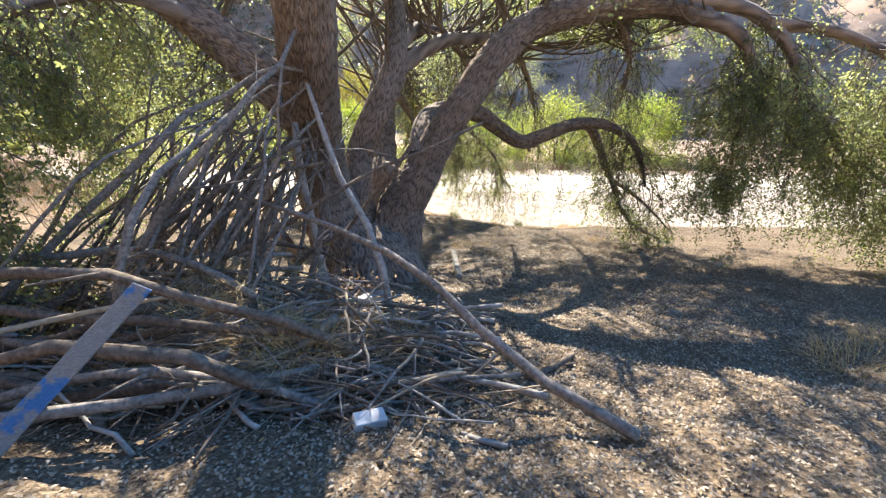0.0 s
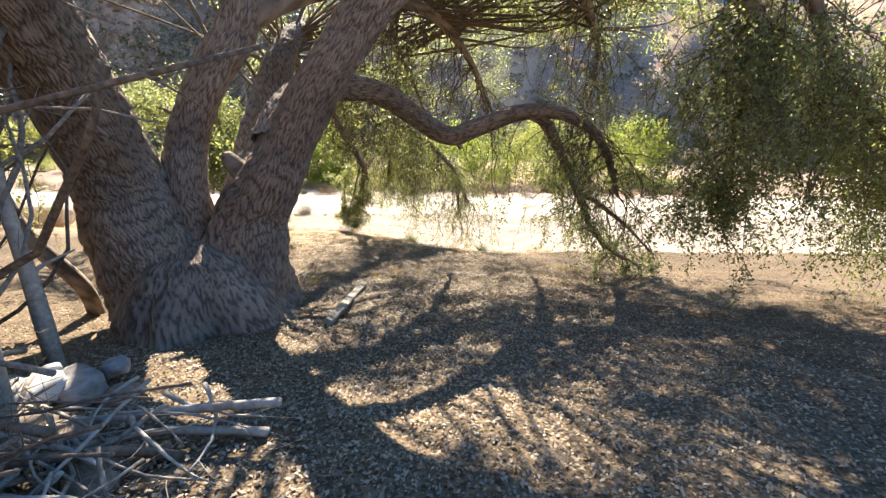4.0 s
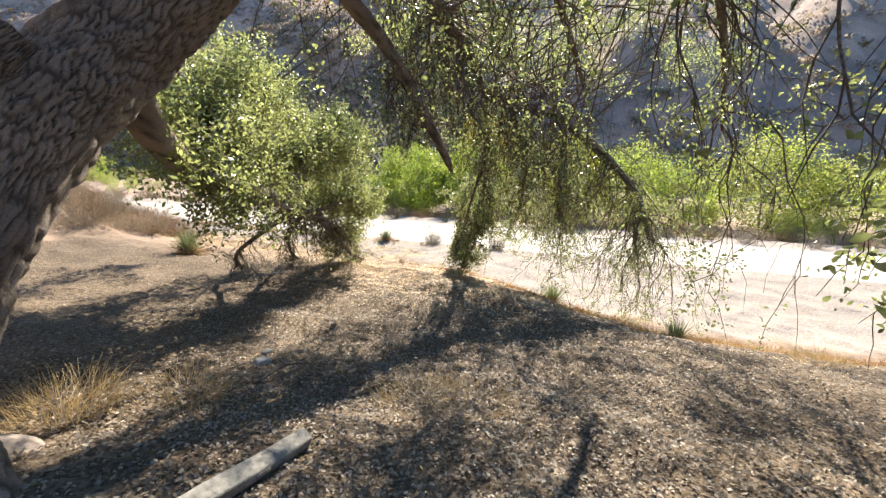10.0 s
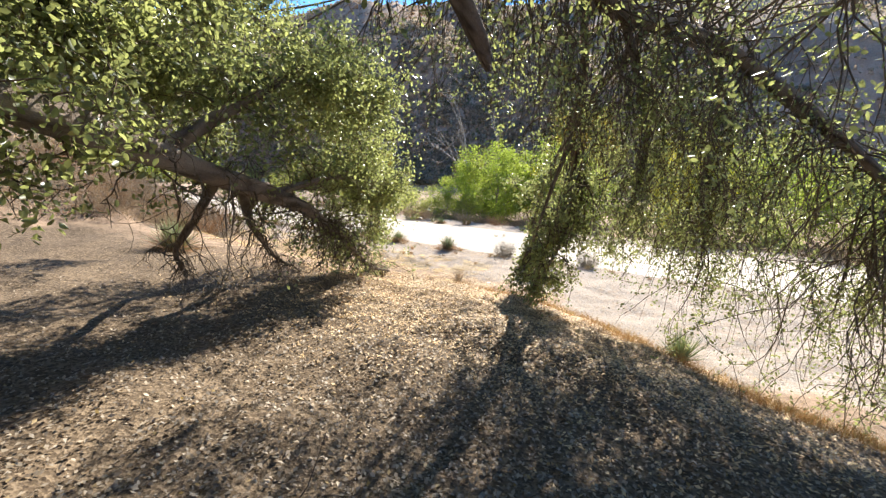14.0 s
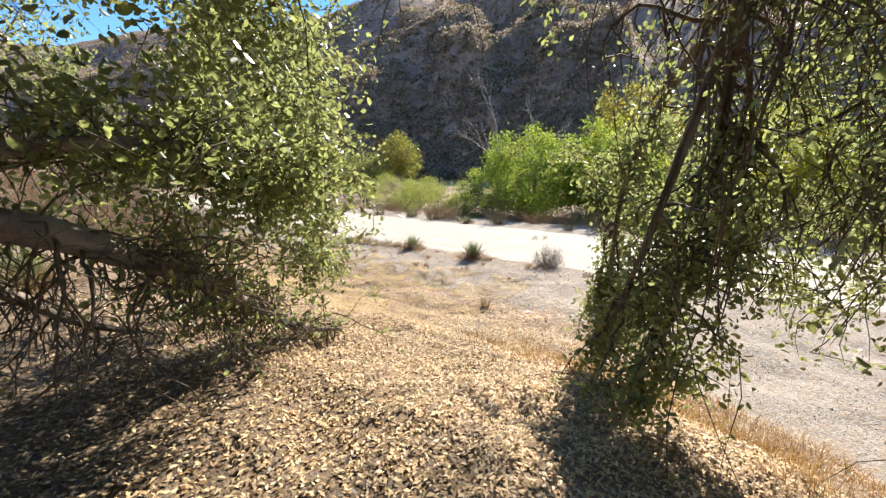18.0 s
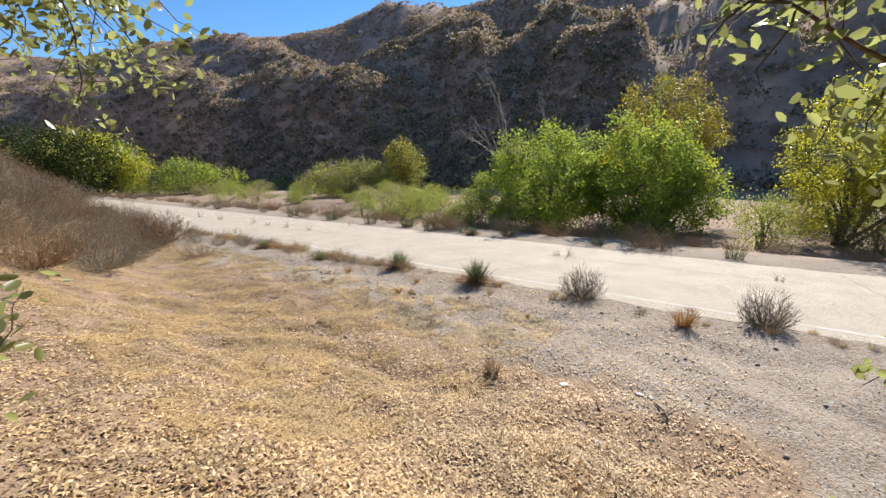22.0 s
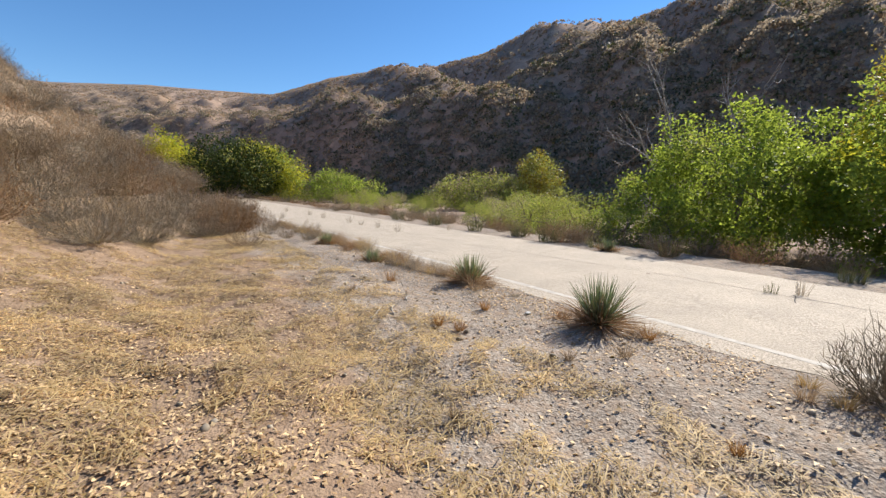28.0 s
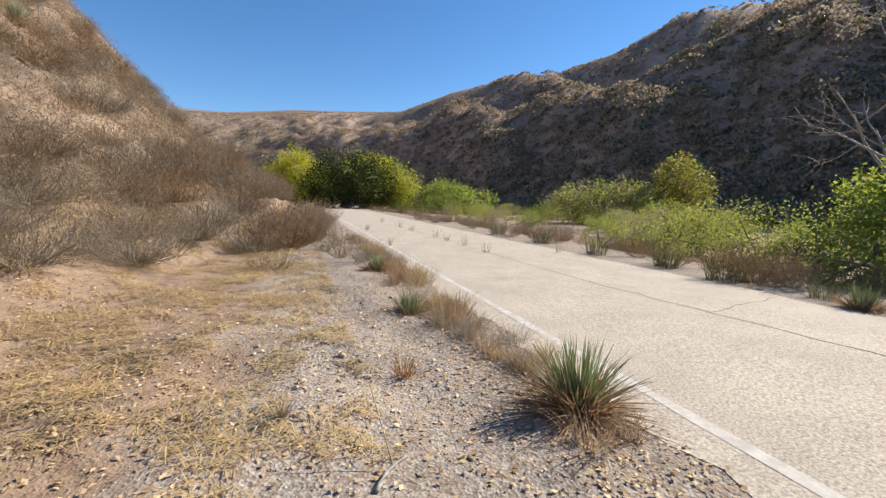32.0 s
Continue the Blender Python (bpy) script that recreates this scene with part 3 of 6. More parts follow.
gz = base[2]
oak_limb("trunk", [(-13.3, -2.45, gz - 0.35, 1.0), (-13.28, -2.42, gz + 0.12, 0.9), (-13.2, -2.38, gz + 0.42, 0.8), (-13.08, -2.34, gz + 0.74, 0.62), (-13.0, -2.3, gz + 0.98, 0.3)], 90, 44, 0.045, 0.42)
A = oak_limb("stem", [(-13.2, -2.0, 3.2, 0.62), (-13.15, -1.75, 3.9, 0.55), (-13.12, -1.6, 4.6, 0.47), (-13.4, -1.6, 5.3, 0.43), (-13.9, -1.68, 6.0, 0.41), (-14.5, -1.83, 6.8, 0.38), (-15.0, -2.0, 7.9, 0.33), (-15.2, -2.3, 9.2, 0.22)], 28, 48, 0.035)
A2 = oak_limb("bough", [(-13.75, -1.6, 5.75, 0.34), (-13.95, -1.15, 6.3, 0.31), (-13.95, -0.55, 6.85, 0.28), (-13.9, 0.1, 7.35, 0.24), (-13.9, 0.9, 7.7, 0.2), (-14.0, 2.2, 7.7, 0.14), (-14.2, 3.6, 7.2, 0.08), (-14.5, 4.6, 6.4, 0.04)], 18, 36)
B = oak_limb("stem", [(-12.9, -2.3, 3.4, 0.4), (-12.8, -2.2, 4.16, 0.29), (-12.72, -2.17, 4.6, 0.26), (-12.55, -2.24, 5.2, 0.24), (-12.45, -2.55, 5.9, 0.235), (-12.2, -2.85, 6.5, 0.24), (-11.8, -2.9, 7.3, 0.2), (-11.2, -2.8, 8.6, 0.13)], 22, 40, 0.04)
C = oak_limb("stem", [(-12.9, -2.75, 3.1, 0.58), (-12.8, -2.98, 4.1, 0.45), (-12.82, -3.28, 4.6, 0.38), (-12.8, -3.54, 5.1, 0.32), (-12.78, -3.87, 5.65, 0.29), (-12.72, -4.24, 6.2, 0.275), (-12.58, -4.68, 6.8, 0.27), (-12.35, -5.3, 7.35, 0.25), (-12.3, -6.2, 7.65, 0.23), (-12.2, -7.6, 7.8, 0.2), (-12.3, -8.7, 7.6, 0.17)], 30, 80, 0.045)
oak_limb("limb_stub", [(-12.75, -3.05, 4.55, 0.15), (-12.68, -2.82, 4.78, 0.12), (-12.65, -2.68, 4.9, 0.08), (-12.64, -2.64, 4.93, 0.01)], 12, 9, 0.1, 0, "broken stub of orange heartwood")
E1 = oak_limb("stem", [(-12.5, -2.8, gz - 0.3, 0.58), (-12.4, -2.75, 3.2, 0.5), (-12.15, -2.7, 3.7, 0.44), (-11.82, -2.58, 4.15, 0.33), (-11.6, -2.57, 4.5, 0.28), (-11.3, -2.54, 4.75, 0.2)], 30, 50, 0.05, 0.14)
D = oak_limb("stem", [(-12.25, -2.75, 3.1, 0.38), (-11.85, -2.62, 3.7, 0.35), (-11.35, -2.54, 4.25, 0.34), (-10.9, -2.48, 4.68, 0.35), (-10.48, -2.44, 5.05, 0.35), (-9.95, -2.42, 5.5, 0.34), (-9.35, -2.43, 6.1, 0.31), (-8.55, -2.47, 6.75, 0.26), (-7.6, -2.6, 7.15, 0.22), (-6.4, -2.8, 7.0, 0.16), (-5.3, -3.05, 6.5, 0.12), (-4.3, -3.3, 6.0, 0.095), (-3.62, -3.6, 5.2, 0.07)], 30, 90, 0.045)
L1 = oak_limb("bough", [(-12.85, -3.4, 5.05, 0.28), (-12.45, -3.45, 5.4, 0.26), (-12.0, -3.52, 5.64, 0.24), (-11.6, -3.78, 5.78, 0.215), (-11.35, -4.2, 5.84, 0.195), (-11.15, -4.7, 5.74, 0.175), (-10.95, -5.25, 5.38, 0.165), (-10.83, -5.77, 5.13, 0.16), (-10.88, -6.25, 5.28, 0.15), (-10.9, -6.8, 5.5, 0.14), (-10.88, -7.35, 5.58, 0.125), (-11.1, -7.8, 5.5, 0.1), (-11.1, -8.3, 5.2, 0.08), (-11.15, -8.6, 4.7, 0.06), (-10.9, -8.95, 4.1, 0.03)], 16, 60, 0.06)
oak_limb("limb_stub", [(-10.85, -5.9, 5.1, 0.07), (-10.85, -5.95, 4.98, 0.055), (-10.86, -5.98, 4.9, 0.035)], 10, 6, 0.1)
L1b = oak_limb("bough", [(-10.9, -7.1, 5.55, 0.11), (-10.46, -7.55, 5.4, 0.105), (-10.05, -7.95, 5.0, 0.1), (-9.8, -8.35, 4.45, 0.09), (-9.75, -8.75, 3.8, 0.08), (-9.6, -9.1, 3.15, 0.065), (-9.75, -9.6, 2.65, 0.05), (-10.1, -10.1, 2.4, 0.025)], 12, 44, 0.09)
L1c = oak_limb("bough", [(-9.75, -8.6, 4.0, 0.07), (-9.5, -9.2, 3.7, 0.055), (-9.6, -9.9, 3.2, 0.04), (-9.9, -10.5, 2.6, 0.018)], 10, 22, 0.09)
LB = oak_limb("bough", [(-10.55, -2.3, 4.75, 0.16), (-10.1, -2.0, 4.35, 0.14), (-9.5, -1.7, 3.98, 0.125), (-8.9, -1.65, 3.75, 0.115), (-8.28, -1.6, 3.55, 0.11), (-7.3, -1.25, 3.25, 0.1), (-6.5, -0.95, 3.02, 0.095), (-5.8, -0.76, 2.76, 0.085), (-5.35, -0.62, 2.5, 0.07), (-4.95, -0.52, 2.25, 0.055), (-4.55, -0.45, 1.9, 0.042), (-4.2, -0.42, 1.62, 0.03), (-3.75, -0.45, 1.45, 0.016)], 14, 60, 0.09)
LB2 = oak_limb("bough", [(-6.9, -1.1, 3.1, 0.06), (-6.3, -0.3, 2.65, 0.05), (-5.9, 0.1, 2.35, 0.042), (-5.5, 0.35, 1.95, 0.034), (-5.1, 0.5, 1.68, 0.02)], 8, 20, 0.1)
LB3 = oak_limb("bough", [(-7.8, -1.4, 3.4, 0.07), (-6.9, -1.2, 3.9, 0.06), (-6.0, -1.0, 4.35, 0.05), (-5.2, -0.8, 4.5, 0.038), (-4.3, -0.7, 4.1, 0.02)], 8, 22, 0.08)
LB4 = oak_limb("bough", [(-9.0, -1.65, 3.8, 0.08), (-8.3, -1.0, 4.6, 0.065), (-7.6, -0.4, 5.1, 0.05), (-6.7, 0.2, 5.2, 0.035), (-5.7, 0.6, 4.6, 0.018)], 8, 22, 0.08)
LB5 = oak_limb("bough", [(-6.4, -0.9, 3.0, 0.045), (-5.7, -1.05, 3.15, 0.036), (-5.0, -0.95, 3.1, 0.028), (-4.4, -0.85, 2.8, 0.015)], 7, 18, 0.1)
LB6 = oak_limb("bough", [(-7.2, -1.2, 3.2, 0.05), (-6.9, -0.2, 2.7, 0.045), (-6.75, 0.6, 2.2, 0.038), (-6.55, 0.85, 1.85, 0.03)], 8, 18, 0.1)
LB7 = oak_limb("bough", [(-7.9, -0.7, 4.9, 0.07), (-6.6, 0.2, 5.45, 0.06), (-5.4, 0.9, 5.5, 0.05), (-4.2, 1.1, 5.0, 0.038), (-3.4, 1.0, 4.2, 0.025), (-3.0, 0.8, 3.4, 0.012)], 8, 26, 0.08)
LB8 = oak_limb("bough", [(-8.5, -1.2, 4.4, 0.07), (-7.7, 0.4, 5.3, 0.06), (-6.9, 1.6, 5.5, 0.05), (-5.9, 2.6, 5.2, 0.038), (-5.0, 3.2, 4.4, 0.025), (-4.4, 3.5, 3.6, 0.012)], 8, 26, 0.08)
LB9 = oak_limb("bough", [(-5.6, -0.85, 4.5, 0.04), (-4.9, -0.5, 4.4, 0.034), (-4.3, -0.25, 3.9, 0.028), (-3.95, -0.1, 3.2, 0.022), (-3.8, -0.1, 2.4, 0.016), (-3.9, -0.15, 1.9, 0.009)], 8, 24, 0.08)
LB11 = oak_limb("bough", [(-9.6, -1.75, 4.0, 0.06), (-9.0, -1.1, 4.35, 0.05), (-8.4, -0.6, 4.5, 0.04), (-7.7, -0.4, 4.4, 0.028), (-7.0, -0.4, 4.1, 0.014)], 8, 22, 0.08)
DK = oak_limb("bough", [(-8.6, -2.5, 6.75, 0.12), (-8.05, -2.75, 6.1, 0.11), (-7.55, -3.1, 5.5, 0.095), (-7.35, -3.5, 4.75, 0.08), (-7.25, -3.85, 4.1, 0.055), (-7.22, -3.92, 3.9, 0.015)], 12, 34, 0.1)
F1 = oak_limb("bough", [(-3.9, -3.45, 5.55, 0.13), (-3.3, -3.9, 5.3, 0.125), (-2.7, -4.5, 5.15, 0.12), (-2.45, -5.0, 4.95, 0.115), (-2.4, -5.6, 4.5, 0.105), (-2.5, -6.2, 3.95, 0.09), (-2.75, -6.75, 3.35, 0.065), (-2.8, -7.0, 2.75, 0.045), (-2.85, -7.1, 2.3, 0.02)], 12, 40, 0.09)
F2 = oak_limb("bough", [(-3.8, -3.5, 5.5, 0.06), (-3.2, -3.45, 4.8, 0.05), (-2.75, -3.35, 4.2, 0.045), (-2.6, -3.3, 3.6, 0.042), (-2.7, -3.28, 2.95, 0.04), (-2.75, -3.3, 2.45, 0.032), (-3.0, -3.15, 1.88, 0.022), (-3.4, -2.95, 1.45, 0.01)], 9, 32, 0.1)
F3 = oak_limb("bough", [(-3.0, -3.4, 4.6, 0.045), (-2.95, -3.25, 3.7, 0.036), (-3.15, -3.1, 3.0, 0.03), (-3.2, -2.95, 2.4, 0.022), (-3.05, -2.75, 1.8, 0.012)], 8, 22, 0.1)
F4 = oak_limb("bough", [(-3.0, -4.2, 5.2, 0.06), (-2.3, -3.4, 4.4, 0.05), (-1.8, -2.75, 3.5, 0.04), (-1.8, -2.5, 2.8, 0.03), (-2.0, -2.48, 2.2, 0.022), (-2.15, -2.5, 1.7, 0.01)], 8, 26, 0.09)
F6 = oak_limb("bough", [(-3.3, -3.9, 5.3, 0.06), (-2.75, -4.1, 4.6, 0.055), (-2.4, -4.25, 3.8, 0.045), (-2.35, -4.2, 3.1, 0.034), (-2.3, -4.05, 2.5, 0.015)], 9, 26, 0.09)
F7 = oak_limb("bough", [(-2.5, -5.0, 4.95, 0.06), (-2.15, -5.1, 4.2, 0.05), (-2.1, -5.05, 3.4, 0.04), (-2.2, -5.1, 2.7, 0.03), (-2.25, -5.2, 2.2, 0.014)], 9, 26, 0.09)
AR = oak_limb("bough", [(-12.3, -8.2, 7.7, 0.15), (-12.4, -9.2, 7.4, 0.13), (-12.55, -9.55, 6.85, 0.1), (-12.6, -9.6, 6.1, 0.07), (-12.4, -9.8, 5.3, 0.045), (-12.2, -10.1, 4.5, 0.02)], 10, 26, 0.08)
AR2 = oak_limb("bough", [(-12.2, -7.7, 7.8, 0.16), (-12.2, -9.2, 7.85, 0.13), (-12.5, -10.1, 7.3, 0.11), (-12.7, -10.7, 6.3, 0.08), (-12.7, -11.4, 5.7, 0.06), (-12.6, -12.3, 4.9, 0.03)], 10, 28, 0.08)
AR4 = oak_limb("bough", [(-12.4, -9.8, 7.55, 0.12), (-12.6, -11.1, 7.4, 0.1), (-13.0, -12.3, 6.8, 0.085), (-13.3, -12.9, 5.9, 0.06), (-13.2, -13.3, 5.0, 0.04), (-12.9, -13.5, 4.2, 0.02)], 10, 28, 0.08)
AR3 = oak_limb("bough", [(-12.3, -6.0, 7.6, 0.12), (-11.2, -7.2, 7.9, 0.1), (-9.8, -8.3, 7.6, 0.085), (-8.5, -9.2, 6.9, 0.065), (-7.4, -9.6, 6.0, 0.045), (-6.7, -9.7, 5.0, 0.02)], 9, 28, 0.08)
B2 = oak_limb("bough", [(-12.2, -2.85, 6.5, 0.15), (-11.6, -3.5, 7.0, 0.14), (-11.0, -4.2, 7.25, 0.13), (-10.0, -5.2, 7.3, 0.11), (-8.8, -6.0, 7.0, 0.09), (-7.6, -6.7, 6.3, 0.065), (-6.6, -7.2, 5.4, 0.04), (-6.2, -7.4, 4.5, 0.018)], 10, 34, 0.08)
B3 = oak_limb("bough", [(-12.0, -2.9, 6.9, 0.13), (-11.0, -3.3, 7.4, 0.12), (-9.5, -4.0, 7.4, 0.1), (-8.0, -4.7, 6.9, 0.08), (-6.7, -5.2, 6.1, 0.055), (-5.6, -5.6, 5.1, 0.03)], 9, 30, 0.08)
A3 = oak_limb("bough", [(-13.9, -0.3, 7.1, 0.12), (-14.8, 0.3, 7.3, 0.1), (-15.9, 0.9, 6.9, 0.075), (-16.6, 1.3, 6.1, 0.05), (-16.8, 1.5, 5.2, 0.022)], 9, 24, 0.08)
A4 = oak_limb("bough", [(-13.9, 0.6, 7.6, 0.12), (-12.8, 1.6, 7.7, 0.1), (-11.6, 2.6, 7.1, 0.08), (-10.8, 3.2, 6.0, 0.05), (-10.4, 3.5, 4.9, 0.02)], 9, 24, 0.08)
R1 = oak_limb("root_sucker", [(-12.9, -0.8, 2.75, 0.1), (-13.2, -0.95, 3.3, 0.1), (-13.5, -0.75, 4.0, 0.09), (-13.6, -0.65, 4.6, 0.075), (-13.5, -0.4, 5.3, 0.06), (-13.2, -0.2, 6.2, 0.04)], 10, 26, 0.08)

rng = np.random.default_rng(41)
twigs, curt, low = Buf(), [], []
curtain(twigs, low, L1, 16, 1.3, 0.3, 0.010, 0.5, 0.7, (0.48, 0.85))
curtain(twigs, low, L1, 40, 1.7, 0.5, 0.014, 0.45, 0.7, (0.78, 1.0))
curtain(twigs, low, L1b, 46, 1.25, 0.5, 0.012, 0.4, 0.7, (0.1, 1.0))
curtain(twigs, low, L1c, 26, 1.1, 0.6, 0.010, 0.4, 0.7)
comb = []
curtain(twigs, comb, F1, 120, 2.8, 0.5, 0.013, 0.55, 0.9, (0.0, 1.0))
curtain(twigs, comb, F1, 40, 1.5, 0.8, 0.012, 0.3, 0.9, (0.1, 1.0))
for line, cnt, ln in ((B2, 44, 2.4), (B3, 38, 2.4), (AR3, 60, 2.4)):
    curtain(twigs, curt, line, cnt, ln, 0.55, 0.013, 0.55, 0.9, (0.3, 1.0))
curtain(twigs, curt, D, 40, 2.2, 0.55, 0.016, 0.55, 0.8, (0.7, 0.9))
curtain(twigs, comb, D, 36, 3.2, 0.5, 0.013, 0.55, 0.9, (0.86, 1.0))
for line, cnt in ((F6, 44), (F7, 52)):
    curtain(twigs, comb, line, cnt, 1.5, 0.7, 0.012, 0.36, 0.9, (0.1, 1.0))
curtain(twigs, curt, DK, 30, 1.2, 0.1, 0.014, 0.35, 0.8, (0.4, 1.0))
curtain(twigs, comb, F2, 24, 1.5, 0.35, 0.02, 0.42, 0.75, (0.15, 0.6))
clump = []
curtain(twigs, clump, F4, 46, 0.8, 0.85, 0.012, 0.28, 1.0, (0.4, 1.0))
curtain(twigs, clump, F2, 34, 0.85, 0.8, 0.014, 0.32, 1.0, (0.5, 0.98))
curtain(twigs, clump, F3, 16, 0.8, 0.85, 0.014, 0.3, 1.0, (0.6, 1.0))
for line, cnt, ln in ((AR, 70, 1.9), (AR2, 100, 2.0), (AR4, 120, 2.2), (A3, 80, 2.0), (A2, 60, 2.0), (A4, 70, 2.4)):
    curtain(twigs, curt, line, cnt, ln, 0.8, 0.012, 0.5, 0.9, (0.25, 1.0))
oak_part("twigwork", twigs.mesh("twigwork", twig_mat))
tw2, lbl = Buf(), []
for line, cnt, ln, o, lo_ in ((LB, 120, 1.0, 0.9, 0.08), (LB3, 76, 1.0, 1.0, 0.2), (LB4, 110, 1.1, 1.0, 0.1), (LB5, 50, 0.8, 0.9, 0.2), (LB7, 90, 1.2, 1.0, 0.2), (LB8, 76, 1.2, 1.0, 0.2),
                              (LB9, 36, 0.8, 0.9, 0.2), (LB11, 110, 1.0, 1.0, 0.1)):
    for _ in range(cnt):
        k = int(rng.uniform(lo_, 1.0) * (len(line) - 1))
        way = rng.normal(size=3) * (o, o, 0.5) + np.array([0.5, 0.3, 0.7])
        hanging(tw2, lbl, line[k], way, ln * rng.uniform(0.5, 1.2), 0.008, 0.12, 0.9)
# few leaves hang under the outer half of the bough
lbl = np.array(lbl)
near_lb = LB[((lbl[:, None] - LB[None]) ** 2).sum(-1).argmin(1)]
lbl = lbl[(lbl[:, 0] < -8.0) | ((lbl[:, 0] > -5.2) & (rng.random(len(lbl)) < 0.15)) | (lbl[:, 2] > near_lb[:, 2] + 0.18 + 0.4 * rng.random(len(lbl))) | ((lbl[:, 1] > near_lb[:, 1] + 0.25) & (lbl[:, 2] > near_lb[:, 2] - 0.3)) | (rng.random(len(lbl)) < 0.04)]
dead_at = []
for line, cnt in ((LB, 60), (LB2, 24), (LB6, 20)):
    curtain(tw2, dead_at, line, cnt, 0.85, 0.0, 0.012, 0.3, 0.9, (0.35, 1.0))
oak_part("twigwork", tw2.mesh("twigwork", twig_mat))


def oak_crown(name, at, each, size, spread):
    c = np.repeat(np.asarray(at), each, axis=0)
    v, q = leaf_quads(c, size, spread, aspect=0.52, oval=True)
    oak_part(name, mesh_quads(name, v, q, oak_leaf))


def clear_of_path(at, gap=0.62):
    """Keeps leaf places off the walked line."""
    a = np.asarray(at)
    p = np.array([r[1:4] for r in PATH])
    u = np.linspace(0, len(p) - 1, 400)
    line = np.stack([np.interp(u, np.arange(len(p)), p[:, k]) for k in range(3)], -1)
    d = np.sqrt(((a[:, None] - line[None]) ** 2).sum(-1)).min(1)
    return a[d > gap]


def tufted(at, share=0.5):
    """Keeps some of the leaf places, so that the leaves stand in tufts."""
    return at[rng.random(len(at)) < share]


oak_crown("foliage", tufted(clear_of_path(curt, 1.0), 0.9), 9, 0.054, 0.055)
oak_crown("foliage", clear_of_path(comb, 0.9), 8, 0.05, 0.055)
oak_crown("foliage", clear_of_path(clump), 5, 0.056, 0.055)
oak_crown("foliage", clear_of_path(low), 7, 0.056, 0.055)
oak_crown("foliage", clear_of_path(lbl), 5, 0.056, 0.06)
# the road side of the crown
rng = np.random.default_rng(42)
skirt = np.stack([rng.uniform(-2.2, 3.2, 48), rng.uniform(-9.5, -2.2, 48), rng.uniform(6.2, 9.8, 48)], -1)
skirt = skirt[skirt[:, 1] < -3.0]
sk = Buf()
for p in skirt:
    k = np.concatenate([D[60:75], F1[:20], B3[:18]])
    e = k[rng.choice(np.argsort(((k - p) ** 2).sum(1))[:22])]
    tube(sk, smooth_line([e, (e * 2 + p) / 3 + rng.normal(size=3) * 0.3, (e + 2 * p) / 3 + rng.normal(size=3) * 0.3, p], 12), np.linspace(0.02, 0.006, 12), 5, 0, False)
oak_part("branchwork", sk.mesh("branchwork", twig_mat))
v, q = leaf_quads(np.repeat(skirt, 330, axis=0), 0.065, 0.23, aspect=0.52)
oak_part("foliage", mesh_quads("foliage", v, q, oak_leaf))
# the high crown: dense leaf clusters on the upper boughs
tops, high = Buf(), []
for _ in range(230):
    a, f = rng.uniform(0, 2 * np.pi), rng.random() ** 0.5
    x, y = -5.4 + 9.2 * f * np.cos(a), -4.0 + 8.4 * f * np.sin(a)
    if (x > -7 and y > -5.2 + 0.42 * (x + 9.5)) or (x < -8 and rng.random() < 0.55) or (x > -1.5 and rng.random() < 0.6):
        continue
    z = 8.7 - 0.8 * ss(0.5, 1.0, f) + 2.8 * np.sqrt(max(0, 1 - f * f)) * rng.uniform(0.0, 1.0) + rng.normal() * 0.3
    high.append((x, y, z))
for _ in range(26):
    high.append((rng.uniform(-13.0, -9.5), rng.uniform(-7.0, -4.0), rng.uniform(8.6, 10.2)))
for _ in range(7):
    high.append((rng.uniform(-3.0, 2.0), rng.uniform(-3.2, -0.8), rng.uniform(8.7, 10.4)))
for _ in range(150):
    high.append((rng.uniform(-11.5, -3.0), rng.uniform(-10.5, -5.5), rng.uniform(7.7, 9.6)))
for _ in range(84):
    high.append((rng.uniform(-14.5, -9.8), rng.uniform(-4.0, 2.5), rng.uniform(8.6, 10.6)))
src = np.concatenate([A[25:], B[20:], C[35:], D[35:60], A2[10:], B2[5:20], B3[5:20], AR3[3:15]])
tips = []
for p in high:
    p = np.array(p)
    k = rng.choice(np.argsort(((src - p) ** 2).sum(1) + 4 * np.clip(src[:, 2] - p[2], 0, None))[:26])
    line = smooth_line([src[k], (src[k] + p) / 2 + rng.normal(size=3) * 0.35, p], 10)
    tube(tops, line, np.linspace(0.032, 0.008, 10), 5, 0, False)
    tips += [line[8], p, p, p + rng.normal(size=3) * 0.15]
# thin sprays over the low bough, that dapple the ground
src = np.concatenate([D[52:78], LB7[8:], LB4[8:], F1[:12]])
for _ in range(40):
    p = np.array([rng.uniform(-5.5, 0.5), rng.uniform(-5.0, 0.6), rng.uniform(6.2, 9.4)])
    k = rng.choice(np.argsort(((src - p) ** 2).sum(1))[:20])
    line = smooth_line([src[k], (src[k] + p) / 2 + rng.normal(size=3) * 0.3, p], 10)
    tube(tops, line, np.linspace(0.02, 0.006, 10), 4, 0, False)
    tips += [line[8], p, p + rng.normal(size=3) * 0.15]
oak_part("branchwork", tops.mesh("branchwork", twig_mat))
v, q = leaf_quads(np.repeat(np.array(tips), 56, axis=0), 0.08, 0.16)
oak_part("foliage", mesh_quads("foliage", v, q, oak_leaf))

# ---- the brush shelter, logs and stones by the oak ----
rng = np.random.default_rng(32)
def G(x, y):
    return float(land(x, y))


